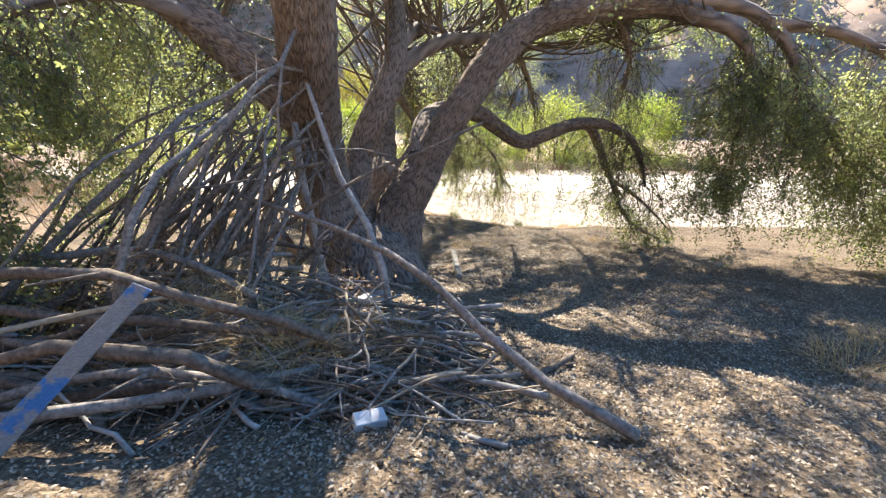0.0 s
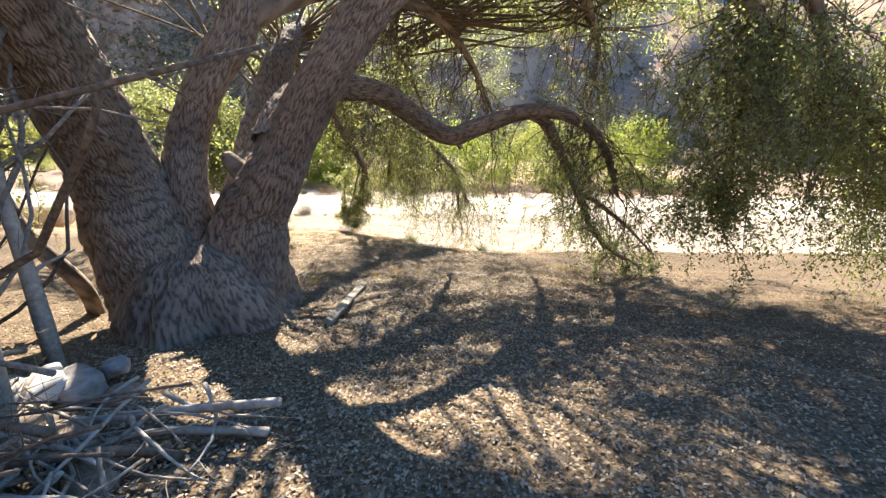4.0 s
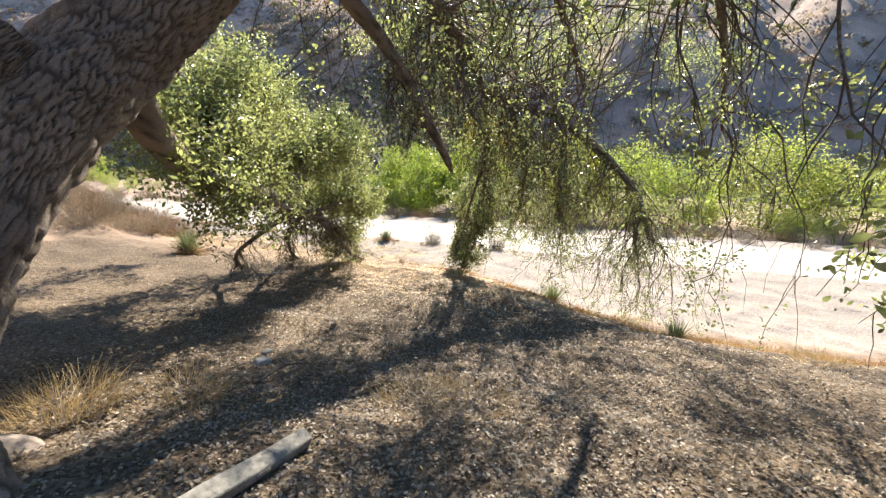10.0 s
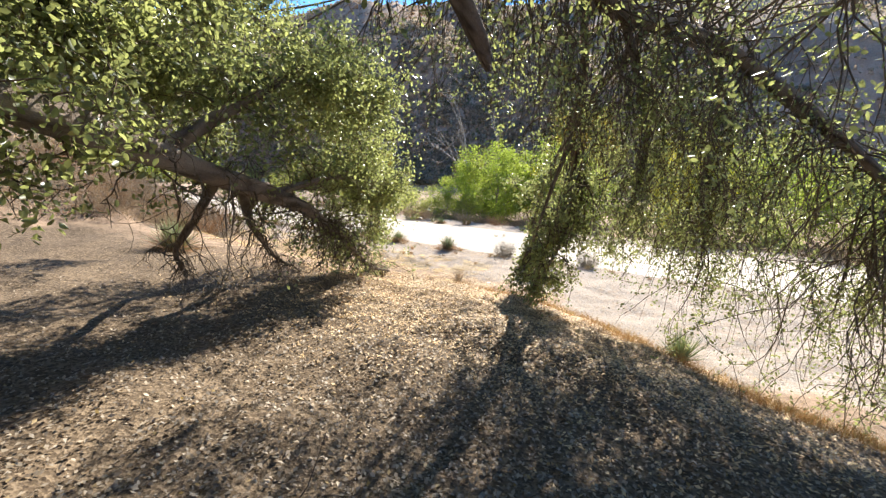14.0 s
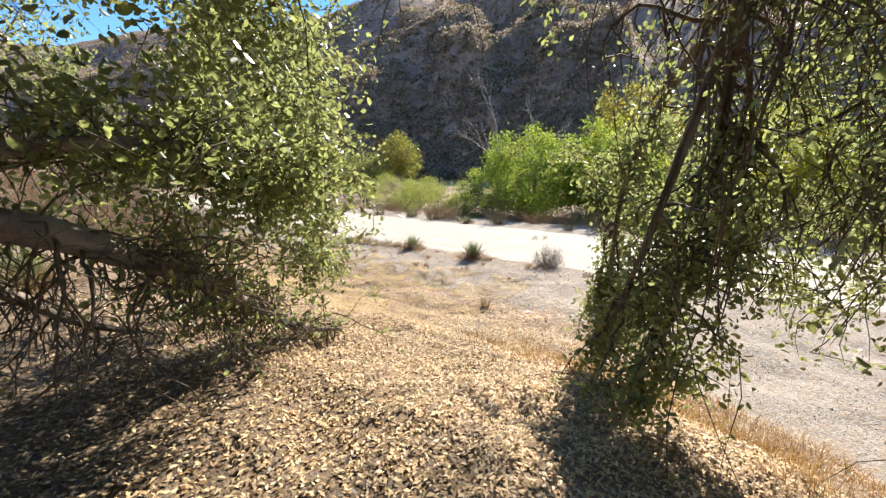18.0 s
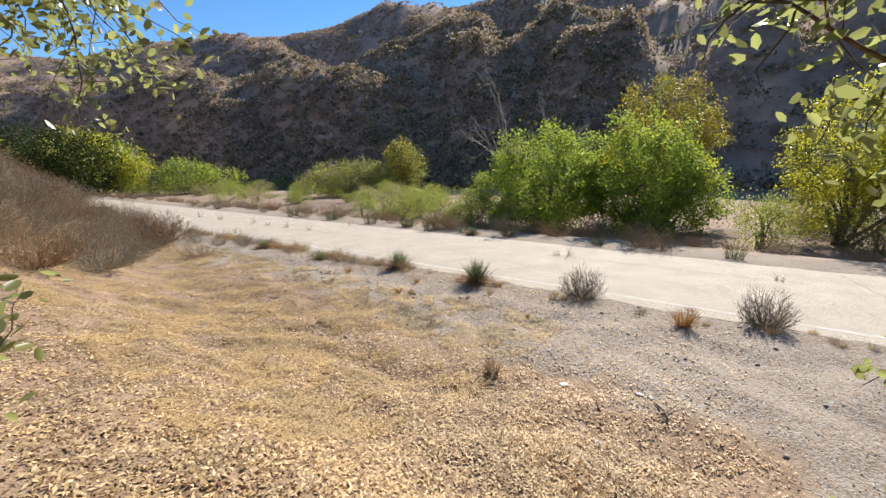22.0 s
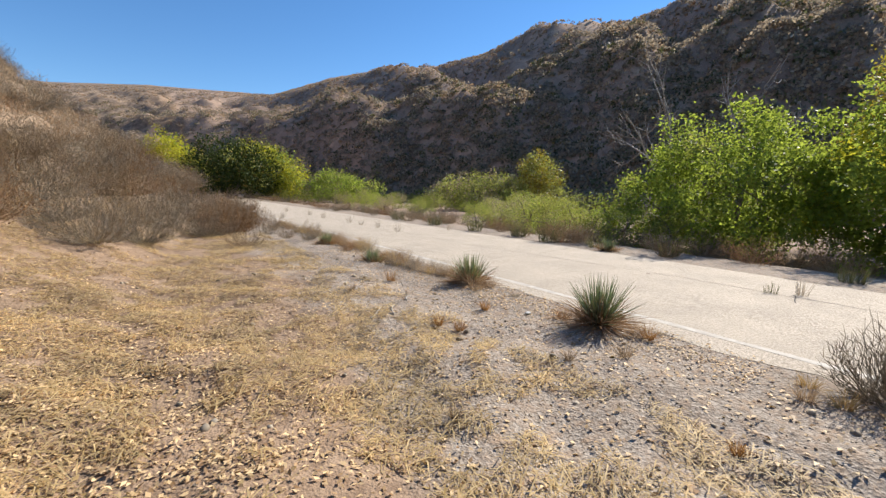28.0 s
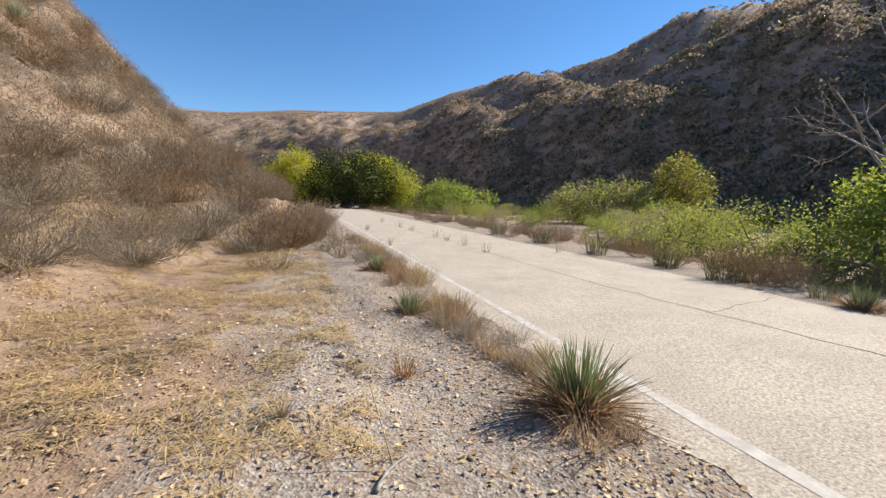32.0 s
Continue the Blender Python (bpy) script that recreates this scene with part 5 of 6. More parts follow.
# weeds in the cracks of the paving
for x, y, s in ((7.24, 13.2, .34), (7.3, 14.9, .36), (7.3, 17.7, .4), (7.25, 16.3, .3), (5.1, 15.2, .32), (7.1, 20.5, .4), (7.2, 23, .4), (8.16, 2.3, .27), (7.94, 2.62, .2), (8.0, -2.4, .2), (7.0, 27, .45), (5.3, 21, .4), (9.3, 13.0, .3)):
    ob = blades(26, s, 0.007, 0.28, grey_twig if s > 0.25 else olive_leaf, "road_weed", 0.05, 0.09)
    ob.location = (x, y, 0.03)
    tagged(ob, "thin upright dry weed growing in a paving crack", "weed", "weeds in the road")

# ---- trees and scrub beyond the road ----
rng = np.random.default_rng(34)
grey_bark = plain_mat("grey_tree_bark", (0.14, 0.12, 0.1), (0.3, 0.265, 0.225), 12, 0.9, 0.5)


def leafy_tree(name, x, y, lobes, material, clumps, each, size, label, category="tree", spread=0.34, stems=4, z=None, group=""):
    """A tree or tall shrub: forked stems and a crown of leaf clumps over uneven lobes (dx, dy, z, rx, ry, rz)."""
    ob = thing(name, x, y, label, category, group, 0.0, z)
    g, pts = Buf(), []
    tot = sum(a[3] * a[4] * a[5] for a in lobes)
    for lx, ly, lz, rx, ry, rz in lobes:
        k = max(6, int(clumps * rx * ry * rz / tot))
        d = unit(rng.normal(size=(k, 3)))
        r = 0.55 + 0.47 * rng.random(k) ** 0.5
        r = r * (1 + 0.16 * np.sin(4 * d[:, 0] + 3 * d[:, 2] + lx) + 0.12 * np.sin(7 * d[:, 1] - 5 * d[:, 2] + ly))
        c = np.array([lx, ly, lz]) + d * r[:, None] * np.array([rx, ry, rz])
        c = c[c[:, 2] > 0.12]
        pts.append(c)
        for _ in range(stems):
            b0 = np.array([rng.normal() * 0.12, rng.normal() * 0.12, -0.1])
            e = c[rng.integers(0, len(c))]
            m = (b0 + np.array([lx, ly, lz])) / 2 + rng.normal(size=3) * 0.15 * rx
            w = 0.02 + 0.022 * lz
            if category == "tree":
                g = Buf()
            tube(g, smooth_line([b0, m, np.array([lx, ly, lz]) + (e - np.array([lx, ly, lz])) * 0.3, e], 12), np.linspace(w, 0.012, 12), 6, 0.05, False)
            if category == "tree":
                part("limb", g.mesh("limb", grey_bark, True), ob)
    if category != "tree":
        part("branchwork", g.mesh("branchwork", grey_bark, True), ob)
    c = np.concatenate(pts)
    mats = material if isinstance(material, list) else [(material, 1.0)]
    pick = rng.random(len(c))
    lo = 0.0
    for m, share in mats:
        s = c[(pick >= lo) & (pick < lo + share)]
        lo += share
        v, q = leaf_quads(np.repeat(s, each, axis=0), size, spread)
        v[:, 2] = np.maximum(v[:, 2], 0.02)
        part("crown", mesh_quads("crown", v, q, m), ob)
    return ob


leafy_tree("cottonwood", 17.0, 6.8, [(0, 0, 2.6, 2.6, 2.9, 2.5), (-0.6, 2.2, 1.7, 2.0, 1.7, 1.7), (0, -1.2, 1.7, 2.2, 2.0, 1.7)], [(green_leaf, 0.9), (willow_leaf, 0.1)], 330, 95, 0.13,
           "bright green cottonwood with a rounded bushy crown beyond the road", spread=0.21)
leafy_tree("cottonwood", 17.2, 2.0, [(0, 0, 2.7, 2.5, 2.5, 2.5), (0.2, -1.4, 1.6, 2.0, 1.6, 1.6), (0, 1.0, 1.6, 2.0, 1.8, 1.6)], [(green_leaf, 0.93), (yellow_leaf, 0.07)], 310, 95, 0.13,
           "bright green cottonwood with a few yellow leaves beyond the road", spread=0.21)
leafy_tree("sycamore", 23.5, 2.6, [(0, 0, 5.0, 2.6, 2.7, 2.6), (0, 1.2, 3.6, 2.2, 1.8, 1.8)], [(gold_leaf, 0.75), (willow_leaf, 0.25)], 300, 70, 0.13, "tall sycamore turning golden behind the green cottonwoods", spread=0.24)
leafy_tree("yellow_tree", 17.5, -4.4, [(0, 0, 3.6, 1.9, 1.9, 2.0), (0.5, -1.6, 2.8, 1.7, 1.6, 1.6), (0, 0.3, 1.8, 1.6, 1.6, 1.3)], [(yellow_leaf, 0.6), (willow_leaf, 0.4)], 280, 80, 0.11, "young tree with yellow autumn leaves beyond the road", spread=0.22)
leafy_tree("green_tree", 18.0, -8.5, [(0, 0, 2.6, 2.6, 2.8, 2.4), (0, -3, 2.2, 2.2, 2.2, 2.0)], [(green_leaf, 0.8), (willow_leaf, 0.2)], 420, 42, 0.14, "bright green tree in the scrub beyond the road", spread=0.32)
leafy_tree("green_tree", 19.0, -16.5, [(0, 0, 3.0, 3.0, 3.2, 2.8), (0, -3.5, 2.2, 2.4, 2.4, 2.0)], [(willow_leaf, 0.8), (green_leaf, 0.2)], 420, 40, 0.16, "yellow-green tree in the scrub beyond the road", spread=0.34)
leafy_tree("green_tree", 21.0, -26.0, [(0, 0, 3.0, 3.2, 3.4, 2.8)], [(green_leaf, 0.6), (willow_leaf, 0.4)], 300, 36, 0.2, "green tree in the scrub beyond the road", spread=0.38)
leafy_tree("small_tree", 35.9, 33.6, [(0, 0, 3.9, 2.2, 2.2, 2.3), (-0.3, 0.6, 2.2, 2.8, 2.8, 1.8)], [(gold_leaf, 0.45), (willow_leaf, 0.55)], 300, 34, 0.22, "small tree turning yellow at the foot of the hill", spread=0.34)
leafy_tree("willow", 29.0, 35.5, [(0, 0, 1.9, 2.6, 2.6, 1.8), (-2.2, 1.6, 1.7, 2.4, 2.4, 1.6), (1.9, -1.2, 2.1, 2.2, 2.2, 2.0)], [(willow_leaf, 0.8), (sage_leaf, 0.2)], 330, 34, 0.2, "pale green willow bush in the dry creek bed", "bush", 0.34)
leafy_tree("far_oak", 8.2, 61.0, [(0, 0, 4.0, 4.6, 4.2, 3.6), (3.2, 1, 3.8, 3.6, 3.6, 3.4), (-2.4, -1, 2.6, 2.6, 2.6, 2.3)], [(dark_leaf, 0.9), (willow_leaf, 0.1)], 560, 36, 0.28, "dark round oak where the road bends away", spread=0.5)
leafy_tree("far_oak", 13.5, 64.0, [(0, 0, 4.2, 4.0, 4.0, 3.6), (2.4, 0, 3.0, 3.0, 3.0, 2.6)], [(willow_leaf, 0.35), (yellow_leaf, 0.4), (green_leaf, 0.25)], 460, 36, 0.28, "broad green tree where the road bends away", spread=0.5)
leafy_tree("yellow_tree", 2.4, 68.0, [(0, 0, 4.2, 3.8, 3.8, 3.6), (-3.2, 0, 3.0, 3.0, 3.0, 2.7), (2.6, -1, 2.6, 2.6, 2.6, 2.4)], [(yellow_leaf, 0.75), (green_leaf, 0.25)], 460, 36, 0.28, "yellow-green tree where the road bends away", spread=0.5)
leafy_tree("green_bush", 22.6, 61.0, [(0, 0, 1.9, 4.4, 3.6, 2.3), (3.6, 0, 1.4, 3.4, 3.0, 1.7)], [(green_leaf, 0.6), (willow_leaf, 0.4)], 320, 34, 0.26, "rounded bright green bush in the creek bed", "bush", 0.42)

# the bare tree behind the cottonwoods
snag = thing("dead_tree", 23.4, 10.7, "bare pale dead tree with forked leafless branches", "tree", "", 0.0)
b = Buf()


def fork(p, d, L, r, depth):
    q = p + d * L * 0.5 + rng.normal(size=3) * L * 0.05
    e = p + d * L
    tube(b, smooth_line([p, q, e], 6), np.linspace(r, r * 0.62, 6), 5, 0, False)
    if depth:
        for _ in range(3 if depth > 1 else 4):
            fork(e - d * L * rng.uniform(0, 0.35), unit(d + rng.normal(size=3) * 0.55 + np.array([0, 0, 0.12])), L * rng.uniform(0.5, 0.8), r * 0.55, depth - 1)


for dx, dy in ((-0.25, 0.35), (0.15, -0.3), (-0.1, 0.7)):
    b = Buf()
    fork(np.array([0, 0, 0.0]), unit(np.array([dx, dy, 1.0])), 4.3, 0.1, 3)
    part("limb", b.mesh("limb", pale_wood), snag)

# scrub of the creek bed: a few plants, copied with a turn and a size
kinds = []
for k in range(4):
    kinds.append(leafy_tree("willow_shrub", 14.5 + k, 10 + 2.5 * k, [(rng.normal() * .3, rng.normal() * .3, 0.9, 1.1, 1.1, 0.95), (rng.normal() * .8, rng.normal() * .8, 0.7, 0.8, 0.8, 0.8)],
                            [(willow_leaf, 0.8), (green_leaf, 0.2)] if k < 3 else [(willow_leaf, 0.5), (sage_leaf, 0.5)], 80, 60, 0.075, "yellow-green willow shrub in the dry creek bed", "bush", 0.2, group="shrubs of the creek bed"))


def spread_copies(kinds, spots, lo, hi, z=None):
    for k, (x, y) in enumerate(spots):
        s = rng.uniform(lo, hi)
        m = pose(x, y, G(x, y) if z is None else z, 0, 0, rng.uniform(0, 360)) @ Matrix.Diagonal((s, s, s * rng.uniform(0.8, 1.15), 1))
        copy_thing(kinds[k % len(kinds)], m)


spots = []
while len(spots) < 120:
    y = rng.uniform(-30, 85)
    x = rng.uniform(13.5, 22 + 0.12 * max(y, 0) + 8 * (y > 20))
    if (x - 17) ** 2 + (y - 4.5) ** 2 > 14:
        spots.append((x, y))
spread_copies(kinds, spots, 0.45, 1.0)
brown = []
for k in range(4):
    brown.append(twiggy("dry_bush", 11.2 + 0.3 * k, 4 + 1.2 * k, 0.6, 0.62, [rust_twig, dry_twig, grey_twig, dry_twig][k], ["rusty brown dry bush across the road", "tan dry bush across the road", "grey dry bush across the road", "tan leafless bush across the road"][k],
                        "dry bushes across the road", 70, leaves=260, leaf=[rust_twig, dry_twig, sage_leaf, olive_leaf][k]))
spread_copies(brown, [(rng.uniform(10.3, 13.6), y) for y in np.concatenate([rng.uniform(-26, 30, 110), rng.uniform(30, 70, 40)])], 0.55, 1.25)
tall = blades(160, 0.7, 0.01, 0.35, olive_leaf, "tall_grass", 0.2, 0.3)
tall.location = (10.1, 8.9, 0.0)
tagged(tall, "tall grey-green grass clump at the far road edge", "grass tuft", "grass across the road")
for x, y, s in ((10.25, 7.4, .6), (10.3, 10.4, .8), (10.5, 5.5, .7), (10.2, 12.6, .9), (10.2, -1.5, .7), (10.4, 2.2, .6), (10.3, 15.5, .9), (10.4, 19, 1)):
    copy_thing(tall, pose(x, y, 0, 0, 0, rng.uniform(0, 360)) @ Matrix.Scale(s, 4))

# the foot of the near hill: large dry bushes
rng = np.random.default_rng(43)
big = []
for k in range(4):
    big.append(twiggy("dry_bush", [-0.6, -1.9, -3.0, 0.1][k], [9.9, 8.7, 8.3, 11.4][k], 0.95, 0.85, [grey_twig, rust_twig, dry_twig, grey_twig][k], "dense dry bush at the foot of the hill", "dry bushes at the hill's foot", 190, leaves=700,
                      leaf=[dry_twig, rust_twig, sage_leaf, dry_twig][k]))
spots = [(-1.3, 10.6), (-2.7, 9.6), (-0.3, 12.6), (-1.6, 12.0), (0.4, 13.9), (-3.6, 10.4), (-0.8, 14.2), (0.6, 15.6), (-0.4, 16.5), (0.9, 17.6), (-2.2, 14.0), (0.2, 18.9), (1.0, 20.2), (-3.9, 12.2), (-4.4, 8.8), (-5.3, 9.8), (0.5, 22), (1.0, 24.5), (-1.2, 18.3), (-6.5, 10.2), (-5.6, 12.4),
         (1.2, 27), (0.6, 30), (-0.6, 25.5), (1.3, 33)]
spots += [(2.3, 15.2), (2.7, 16.6), (2.2, 17.8), (3.0, 18.6), (2.5, 20.2), (3.2, 21.5), (2.6, 23.4), (3.3, 25.0), (2.9, 27.2), (3.4, 29.6), (1.6, 14.4), (1.5, 16.9)]
spread_copies(big, spots, 0.8, 1.3)
spots = []
while len(spots) < 130:
    x, y = 1.5 - 13 * rng.random() ** 1.2, 9.5 + 28 * rng.random() ** 1.3
    if land(x, y) > 0.5:
        spots.append((x, y))
spread_copies(big, spots, 0.55, 1.25)
for x, y, s in ((-4.0, 14.6, .8), (-6.3, 15.6, .9), (-4.6, 17.4, .8), (-7.4, 13.8, .9), (-8.2, 18.6, 1.0), (-5.8, 21, .9), (-9.5, 22.5, 1.0)):
    yucca(x, y, s, label="green yucca on the dry hillside")
for x, y, h in ((-9.8, 17.8, 2.6), (-9.2, 19.0, 2.2), (-6.8, 24.5, 2.2)):
    stick("yucca_stalk", bent((x, y, G(x, y)), (x + .1, y, G(x, y) + h), 0, 0.02), 0.03, 0.012, pale_wood, "dried pale yucca flower stalk on the hillside", "plant", "", 2)


def scrub_stuff(name, spots, radius, per, size, mats, label, taper=None, aspect=0.8, up=None):
    """Many low shrubs on a slope, in one mesh of kind stuff for each leaf colour."""
    spots = np.asarray(spots)
    pick = rng.integers(0, len(mats), len(spots))
    for k, m in enumerate(mats):
        s = spots[pick == k]
        r = radius * rng.uniform(0.5, 1.4, len(s))
        if taper is not None:
            r = r * taper[pick == k]
        d = unit(rng.normal(size=(len(s), per, 3)))
        d[..., 2] = np.abs(d[..., 2]) * 0.8
        c = np.stack([s[:, 0], s[:, 1], land(s[:, 0], s[:, 1])], -1)[:, None] + d * (r[:, None, None] * rng.uniform(0.6, 1.05, (len(s), per, 1)))
        v, q = leaf_quads(c.reshape(-1, 3), size, size * 0.3, up, aspect)
        tagged(new(name, mesh_quads(name, v, q, m)), label, "scrub", "", "stuff")


sp = []
while len(sp) < 4600:
    x, y = 1.0 - 19 * rng.random() ** 1.15, rng.uniform(8, 46)
    if x < 0.9 - 0.5 * max(y - 44, 0) and land(x, y) > (1.1 if y < 17 else 0.5):
        sp.append((x, y))
scrub_stuff("hillside_scrub", sp, 0.6, 84, 0.18, [sage_leaf, dry_twig, rust_twig, grey_twig, dry_twig, sage_leaf], "low dry scrub covering the near hillside", None, 0.075, (0, 0, 0.9))
az, u = np.radians(np.concatenate([rng.uniform(-12, 78, 17000), rng.uniform(-30, 160, 9000)])), rng.random(26000) ** 1.25 * 0.9
rf, rs = np.interp(np.degrees(az), SKY_AZ, FOOT_R), np.interp(np.degrees(az), SKY_AZ, SKY_R)
r = rf + (rs - rf) * u
at = np.stack([r * np.sin(az), r * np.cos(az)], -1)
size = (1.25 - 0.6 * u) * np.clip(r / 170, 0.8, 1.6)
lo = u < 0.38
scrub_stuff("far_hill_scrub", at[lo], 1.1, 20, 0.48, [sage_leaf, olive_leaf, sage_leaf, grey_twig, sage_leaf, dry_twig], "grey-green chaparral scrub covering the far hillside", size[lo])
scrub_stuff("far_hill_scrub", at[~lo], 0.62, 15, 0.42, [sage_leaf, dry_twig, rust_twig, grey_twig], "dry brown scrub on the upper far hillside", size[~lo])

# ---- road markings, cracks and small things on the ground ----
rng = np.random.default_rng(35)
def road_z(x):
    k = (x - ROAD_L) / (ROAD_R - ROAD_L)
    return np.interp(k, [-0.03, 0.08, 0.5, 0.92, 1.03], [0.004, 0.02, 0.04, 0.02, 0.004])


def ribbon(name, line, width, material, lift=0.002):
    p = np.asarray(line, float)
    t = unit(np.gradient(p, axis=0))
    s = np.stack([t[:, 1], -t[:, 0]], -1)
    w = (width * rng.uniform(0.75, 1.2, len(p)))[:, None] / 2
    v = []
    for q in (p - s * w, p + s * w):
        v.append(np.column_stack([q, road_z(q[:, 0] - road_bend(q[:, 1])) + lift]))
    v = np.stack(v, 1).reshape(-1, 3)
    k = np.arange(len(p) - 1)[:, None] * 2
    return part(name, mesh_quads(name, v, k + np.array([[0, 1, 3, 2]]), material), road)


line_paint, n, l, b = mat("worn_white_paint")
v = coords(n, l)
w1 = noise_of(n, l, v, 7, 6, 0.7)
f1 = noise_of(n, l, v, 90, 4, 0.7)
c = blend(n, l, ramp(n, l, f1, [(0.3, (0.5, 0.46, 0.4)), (0.7, (0.66, 0.62, 0.54))]), (0.44, 0.4, 0.34), ramp(n, l, w1, [(0.38, (0, 0, 0)), (0.6, (1, 1, 1))]))
l.new(c, b.inputs["Base Color"])
b.inputs["Roughness"].default_value = 0.85
crack_mat = plain_mat("crack_filler", (0.09, 0.08, 0.07), (0.18, 0.16, 0.14), 30, 0.95, 0.4)
ys = np.arange(-40, 62, 0.35)
ribbon("edge_line", np.stack([5.08 + road_bend(ys) + 0 * ys, ys], -1), 0.10, line_paint)
for y0, y1, x0, x1 in ((4.0, 9.0, 7.95, 7.35), (9.0, 15, 7.35, 7.28), (-3, 4, 8.0, 7.95), (15, 26, 7.28, 7.2)):
    y = np.arange(y0, y1 + 0.01, 0.2)
    ribbon("crack", np.stack([np.interp(y, [y0, y1], [x0, x1]) + 0.02 * np.sin(y * 7) + rng.normal(size=len(y)) * 0.012, y], -1), 0.016, crack_mat)
for y0 in (7.1, 2.2, 12.4, 18.5, -4.0):
    x = np.arange(7.5, 9.6, 0.15)
    ribbon("crack", np.stack([x, y0 + 0.25 * (x - 7.5) + rng.normal(size=len(x)) * 0.02], -1), 0.013, crack_mat)


def strewn(name, x, y, size, material, label, aspect=0.6, lift=0.01, tilt=0.25, category="leaves"):
    """Leaves or stalks lying on the ground, one mesh of kind stuff."""
    n = len(x)
    c = np.stack([x, y, land(x, y) + rng.random(n) * lift + 0.006], -1)
    a = rng.uniform(0, 2 * np.pi, n)
    d = unit(np.stack([np.cos(a), np.sin(a), rng.normal(0, tilt, n)], -1))
    s = unit(np.cross(d, np.stack([rng.normal(0, tilt, n), rng.normal(0, tilt, n), np.ones(n)], -1)))
    nrm = np.cross(s, d)
    L = (size * rng.uniform(0.55, 1.3, n))[:, None]
    w = L * aspect / 2
    curl = nrm * L * rng.uniform(-0.15, 0.3, n)[:, None]
    v = np.stack([c - d * L / 2, c + s * w + curl, c + d * L / 2, c - s * w + curl], 1)
    v[..., 2] = np.maximum(v[..., 2], land(v[..., 0], v[..., 1]) + 0.002)
    tagged(new(name, mesh_quads(name, v.reshape(-1, 3), np.arange(4 * n).reshape(-1, 4), material)), label, category, "", "stuff")


def near_walk(n, lo, hi, width):
    """Spots scattered about the walked stretch between two shares of its length."""
    t = rng.uniform(lo, hi, n)
    i = (t * (len(WALKED) - 1)).astype(int)
    return WALKED[i, 0] + rng.normal(0, width, n) + rng.uniform(-0.5, 2.2, n), WALKED[i, 1] + rng.normal(0, width, n)


x, y = near_walk(135000, 0.0, 0.55, 2.6)
ok = (ss(-3.4, -5.6, x) > rng.random(len(x))) & ((x + 13.25) ** 2 + (y + 2.45) ** 2 > 0.95)
strewn("leaf_litter", x[ok], y[ok], 0.034, litter_leaf, "grey-brown fallen oak leaves covering the ground", 0.55, 0.018, 0.4)
x, y = near_walk(170000, 0.42, 0.92, 2.0)
z = zones(x, y)[:, 0] / (0.35 + 0.65 * ss(-3.5, -7, x)) + 0.25 * lump(x, y, 1.1, 6)
ok = (ss(-8.0, -4.2, x) > rng.random(len(x))) & (z > rng.random(len(x)) * 0.9 + 0.1) & (x < 2.4)
strewn("golden_leaf_litter", x[ok], y[ok], 0.039, golden_litter, "golden dry fallen leaves covering the ground", 0.42, 0.014, 0.35)
x, y = rng.uniform(-3.2, 3.0, 120000), rng.uniform(-1.5, 8.5, 120000)
ok = rng.random(len(x)) < ss(2.6, -0.5, x + 0.6 * lump(x, y, 1.9, 4)) * ss(9, 5, y) * (0.55 + 0.45 * lump(x, y, 0.9, 2))
strewn("golden_leaf_litter", x[ok], y[ok], 0.038, golden_litter, "golden dry fallen leaves covering the ground", 0.42)
x, y = rng.uniform(-0.8, 4.4, 9000), rng.uniform(-2, 10, 9000)
strewn("scattered_leaves", x, y, 0.04, golden_litter, "dry leaves scattered over gravel")
x, y = rng.uniform(-2.5, 3.2, 85000), rng.uniform(0.5, 15, 85000)
ok = lump(x, y, 2.3, 3) + lump(x, y, 0.9, 8) > -0.15
strewn("flattened_straw", x[ok], y[ok], 0.17, straw, "flattened dry straw on bare earth", 0.045, 0.02, 0.12, "straw")
x, y = rng.normal(4.4, 0.25, 4200), rng.uniform(1.5, 12, 4200)
strewn("verge_leaves", x[x < 4.8], y[x < 4.8], 0.032, golden_litter, "brown dry leaves caught along the road edge")


def grass_field(name, x, y, length, material, label):
    n = len(x)
    r = np.stack([x, y, land(x, y)], -1)
    a, t = rng.uniform(0, 6.283, n), np.abs(rng.normal(0, 0.5, n))
    out = np.stack([np.cos(a), np.sin(a), 0 * a], -1)
    d = out * np.sin(t)[:, None] + np.array([0, 0, 1]) * np.cos(t)[:, None]
    L = (length * rng.uniform(0.4, 1.2, n))[:, None]
    s = unit(np.cross(d, rng.normal(size=(n, 3)))) * 0.0022
    m = r + d * L * 0.55
    e = r + d * L + out * L * 0.25 - np.array([0, 0, 0.12]) * L
    v = np.stack([r - s, r + s, m + s, m - s, m - s, m + s, e + s * 0.2, e - s * 0.2], 1).reshape(-1, 3)
    o = np.arange(n)[:, None] * 8
    q = np.concatenate([o + np.array([[0, 1, 2, 3]]), o + np.array([[4, 5, 6, 7]])])
    tagged(new(name, mesh_quads(name, v, q, material)), label, "grass", "", "stuff")


x, y = rng.uniform(-6, 0.6, 60000), rng.uniform(-11, 1.5, 60000)
edge = x + 2.6 * ss(-2, -8, y) * ss(-9.5, -5, x)
ok = (ss(0, -3, y) > 0.75 * rng.random(len(x))) & (np.abs(edge + 1.5) < 1.2) & (lump(x, y, 1.7, 5) + rng.normal(size=len(x)) * 0.5 > 0.1)
grass_field("bank_grass", x[ok], y[ok], 0.17, rust_straw, "rusty dry grass along the crest of the bank")
ok = (ss(0, -3, y) > 0.75 * rng.random(len(x))) & (np.abs(edge + 1.3) < 1.0) & (lump(x, y, 1.2, 9) + rng.normal(size=len(x)) * 0.5 > 0.4)
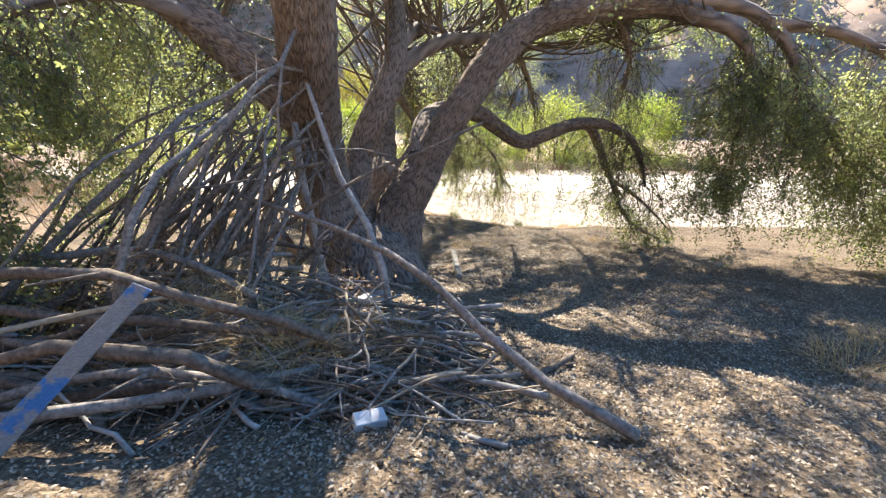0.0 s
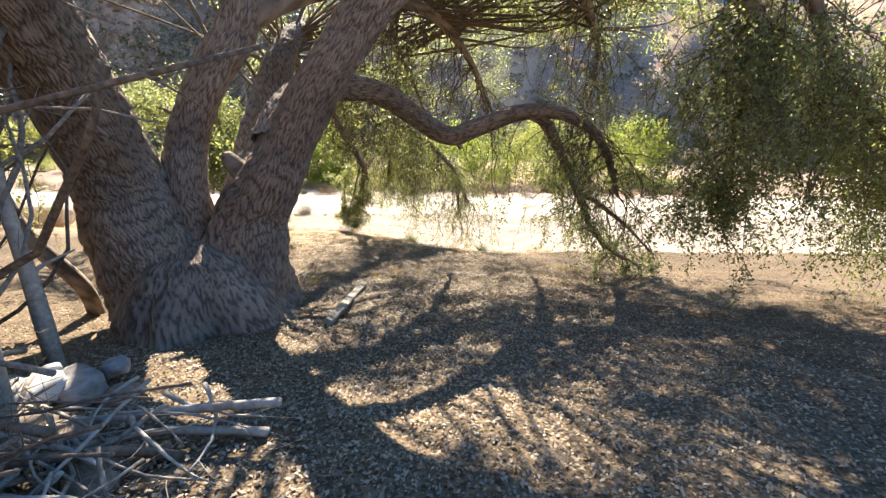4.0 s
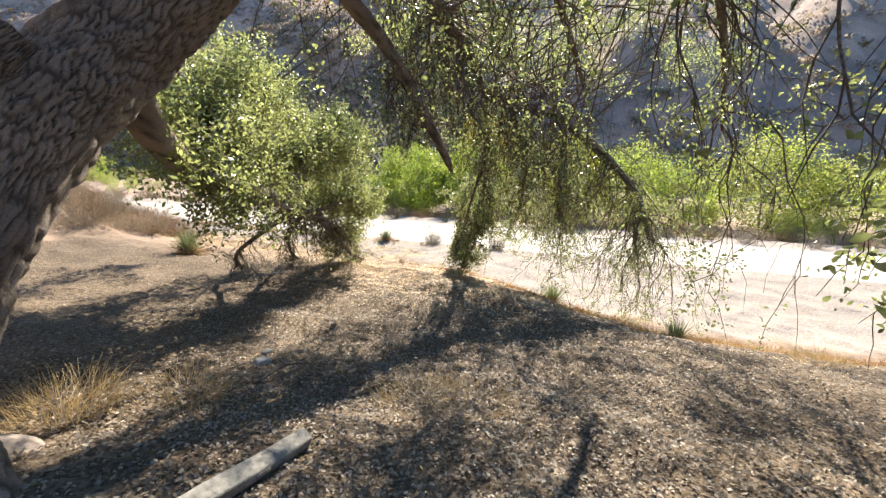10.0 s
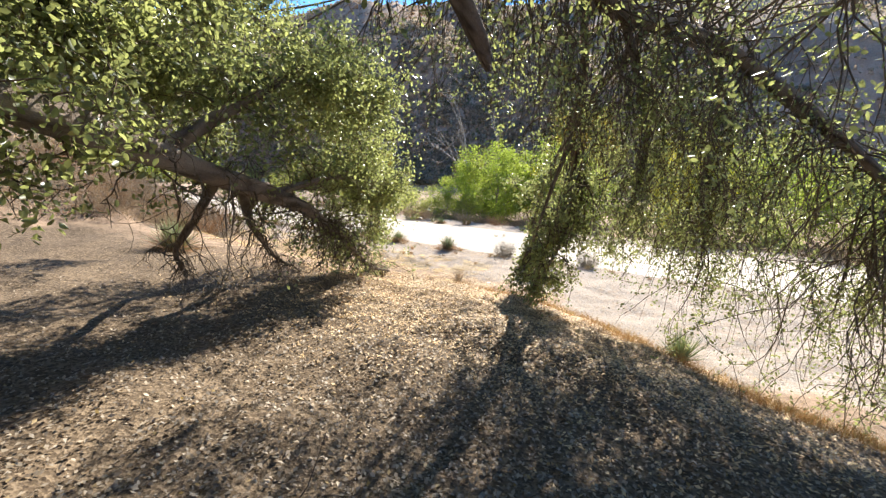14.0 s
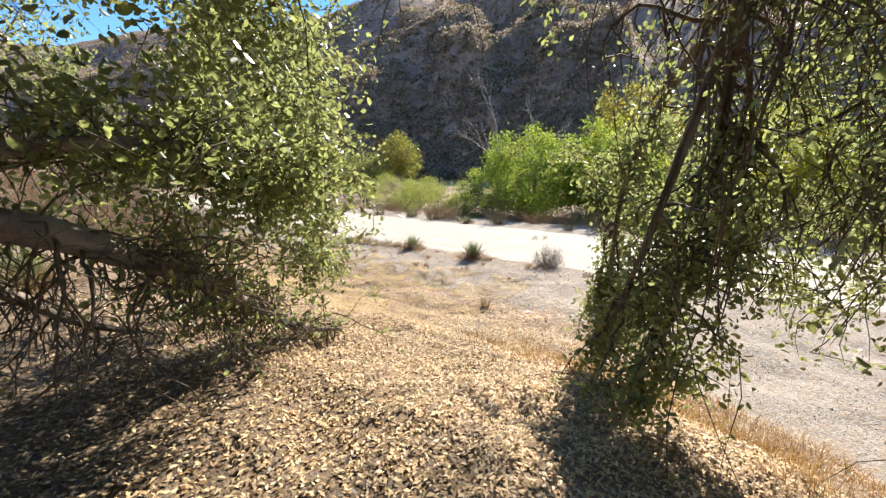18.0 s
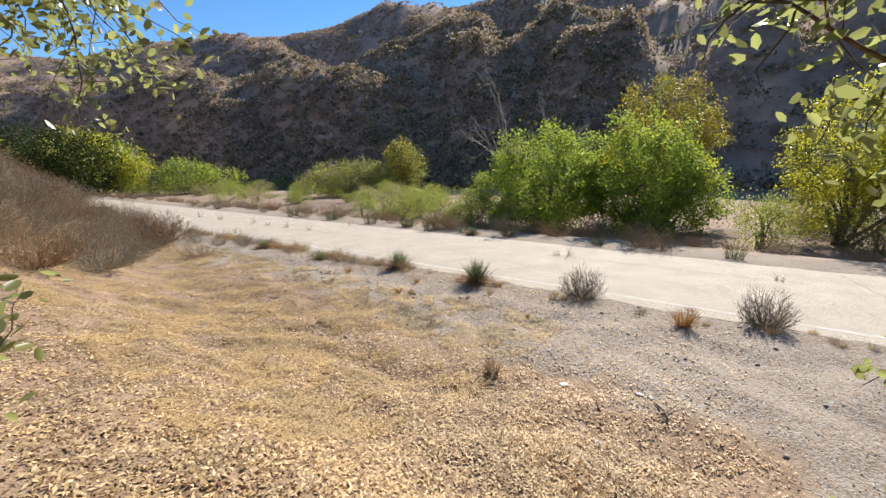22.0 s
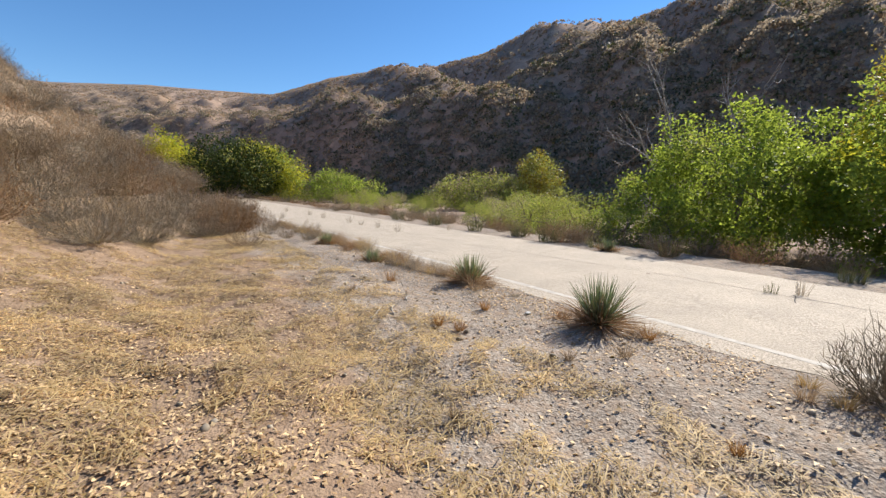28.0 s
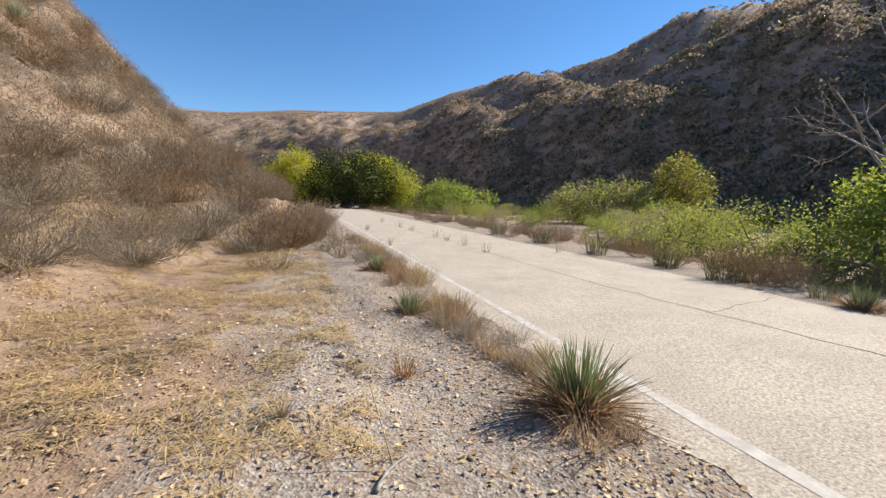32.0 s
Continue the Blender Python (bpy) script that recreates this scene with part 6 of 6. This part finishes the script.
grass_field("bank_grass", x[ok], y[ok], 0.2, straw, "straw-coloured dry grass along the crest of the bank")
for cx, cy, k, L in ((-11.4, -2.5, 900, 0.3), (-10.9, -3.0, 500, 0.25), (-10.1, -4.6, 350, 0.3), (-17.6, -7.6, 700, 0.3), (-17.3, -8.4, 500, 0.35), (-9.9, -5.0, 220, 0.3), (-6.1, -9.1, 900, 0.2), (-9.0, -8.9, 600, 0.2), (-17.3, -2.2, 500, 0.25), (-17.5, -1.6, 500, 0.25), (-16.9, -0.9, 400, 0.3)):
    ob = blades(int(k * 0.5), L, 0.004, 0.6, straw, "grass_tuft", 0.5, 0.35)
    ob.location = (cx, cy, G(cx, cy) + (0.3 if -17.7 < cx < -16.5 and cy > -3 else 0))
    tagged(ob, "straw-coloured dry grass clump under the oak" if cx < -9.95 else "dry grass clump on the bank", "grass tuft", "dry grass tufts")


for cx, cy, z, k in ((-17.75, -2.25, 0.42, 300), (-17.55, -1.9, 0.5, 260), (-17.3, -3.0, 0.3, 240), (-16.3, -0.95, 0.8, 260), (-17.0, -2.5, 0.4, 220), (-17.2, -1.2, 0.62, 240)):
    ob = blades(k, 0.34, 0.0035, 1.05, straw, "straw_tuft", 0.4, 0.3)
    ob.location = (cx, cy, G(cx, cy) + z)
    tagged(ob, "dry tan straw caught among the brush pile branches", "straw", "straw in the brush pile")


def pebbles(name, x, y, size, material, label):
    n = len(x)
    corner = np.array([(-1, -1, -1), (1, -1, -1), (1, 1, -1), (-1, 1, -1), (-.7, -.7, 1), (.7, -.7, 1), (.7, .7, 1), (-.7, .7, 1)], float) * (1, 0.75, 0.5)
    s = size * np.minimum(rng.lognormal(0, 0.45, n), 1.7)[:, None, None]
    a = rng.uniform(0, 6.28, n)[:, None]
    v = corner[None] * s * rng.uniform(0.6, 1.2, (n, 8, 3))
    vx, vy = v[..., 0] * np.cos(a) - v[..., 1] * np.sin(a), v[..., 0] * np.sin(a) + v[..., 1] * np.cos(a)
    v = np.stack([vx + x[:, None], vy + y[:, None], v[..., 2] + (land(x, y) + size * 0.25)[:, None]], -1).reshape(-1, 3)
    f = np.array([(3, 2, 1, 0), (4, 5, 6, 7), (0, 1, 5, 4), (1, 2, 6, 5), (2, 3, 7, 6), (3, 0, 4, 7)])
    q = (np.arange(n)[:, None, None] * 8 + f[None]).reshape(-1, 4)
    tagged(new(name, mesh_quads(name, v, q, material)), label, "gravel", "", "stuff")


gravel_mat = leaf_mat("gravel_stones", (0.2, 0.168, 0.135), (0.45, 0.385, 0.315), (0, 0, 0), 0.0, 0.85, 0.2)
x, y = rng.uniform(-3.0, 4.85, 26000), rng.uniform(-7, 13, 26000)
ok = zones(x, y)[:, 1] > rng.random(len(x))
pebbles("gravel", x[ok], y[ok], 0.0052, gravel_mat, "small grey-brown gravel stones along the road")
x, y = rng.uniform(-0.2, 4.6, 180), rng.uniform(-5, 9, 180)
pebbles("loose_stones", x, y, 0.02, gravel_mat, "loose grey stones lying on gravel")
x, y = rng.uniform(-17, -5, 900), rng.uniform(-8, -2.5, 900)
pebbles("litter_stones", x, y, 0.012, gravel_mat, "small stones and clods among fallen leaves")
for x, y, s in ((1.16, -0.2, .06), (1.42, -1.0, .05), (1.38, -1.12, .04), (0.2, -0.9, .035), (1.9, 0.3, .03), (4.04, 3.83, .05), (0.9, 0.0, .03), (2.3, 0.9, .03), (-9.93, -2.84, .09), (-9.7, -2.7, .06)):
    stone("flat_stone", x, y, (s, s * 0.7, s * 0.35), stone_mats[0 if x < -5 else 2], "small pale flat stone lying on the ground", 0.2, 0.5, 0, "pale stones")
for a, b_ in (((1.0, -1.35), (1.25, -1.18)), ((0.75, -0.75), (0.95, -0.65)), ((2.55, 4.5), (2.72, 4.85)), ((3.05, 5.1), (3.25, 5.35)), ((2.3, 4.6), (2.6, 4.95)), ((-8.6, -3.2), (-8.2, -3.7)), ((-12.2, -4.6), (-11.8, -4.2)), ((-10.4, -3.2), (-9.8, -3.3)), ((-15.2, -6.8), (-14.8, -6.3))):
    stick("fallen_stick", bent((*a, G(*a) + .015), (*b_, G(*b_) + .015), 0, .06), 0.012, 0.007, brown_wood if a[0] < 2 else pale_wood, "short dry stick lying on the ground", "stick", "sticks on the ground", 1, 6)
stone("road_debris", 7.75, 4.43, (.09, .04, .03), stone_mats[1], "small dark clod lying on the paving", 0.1, 0.3, 0.05)
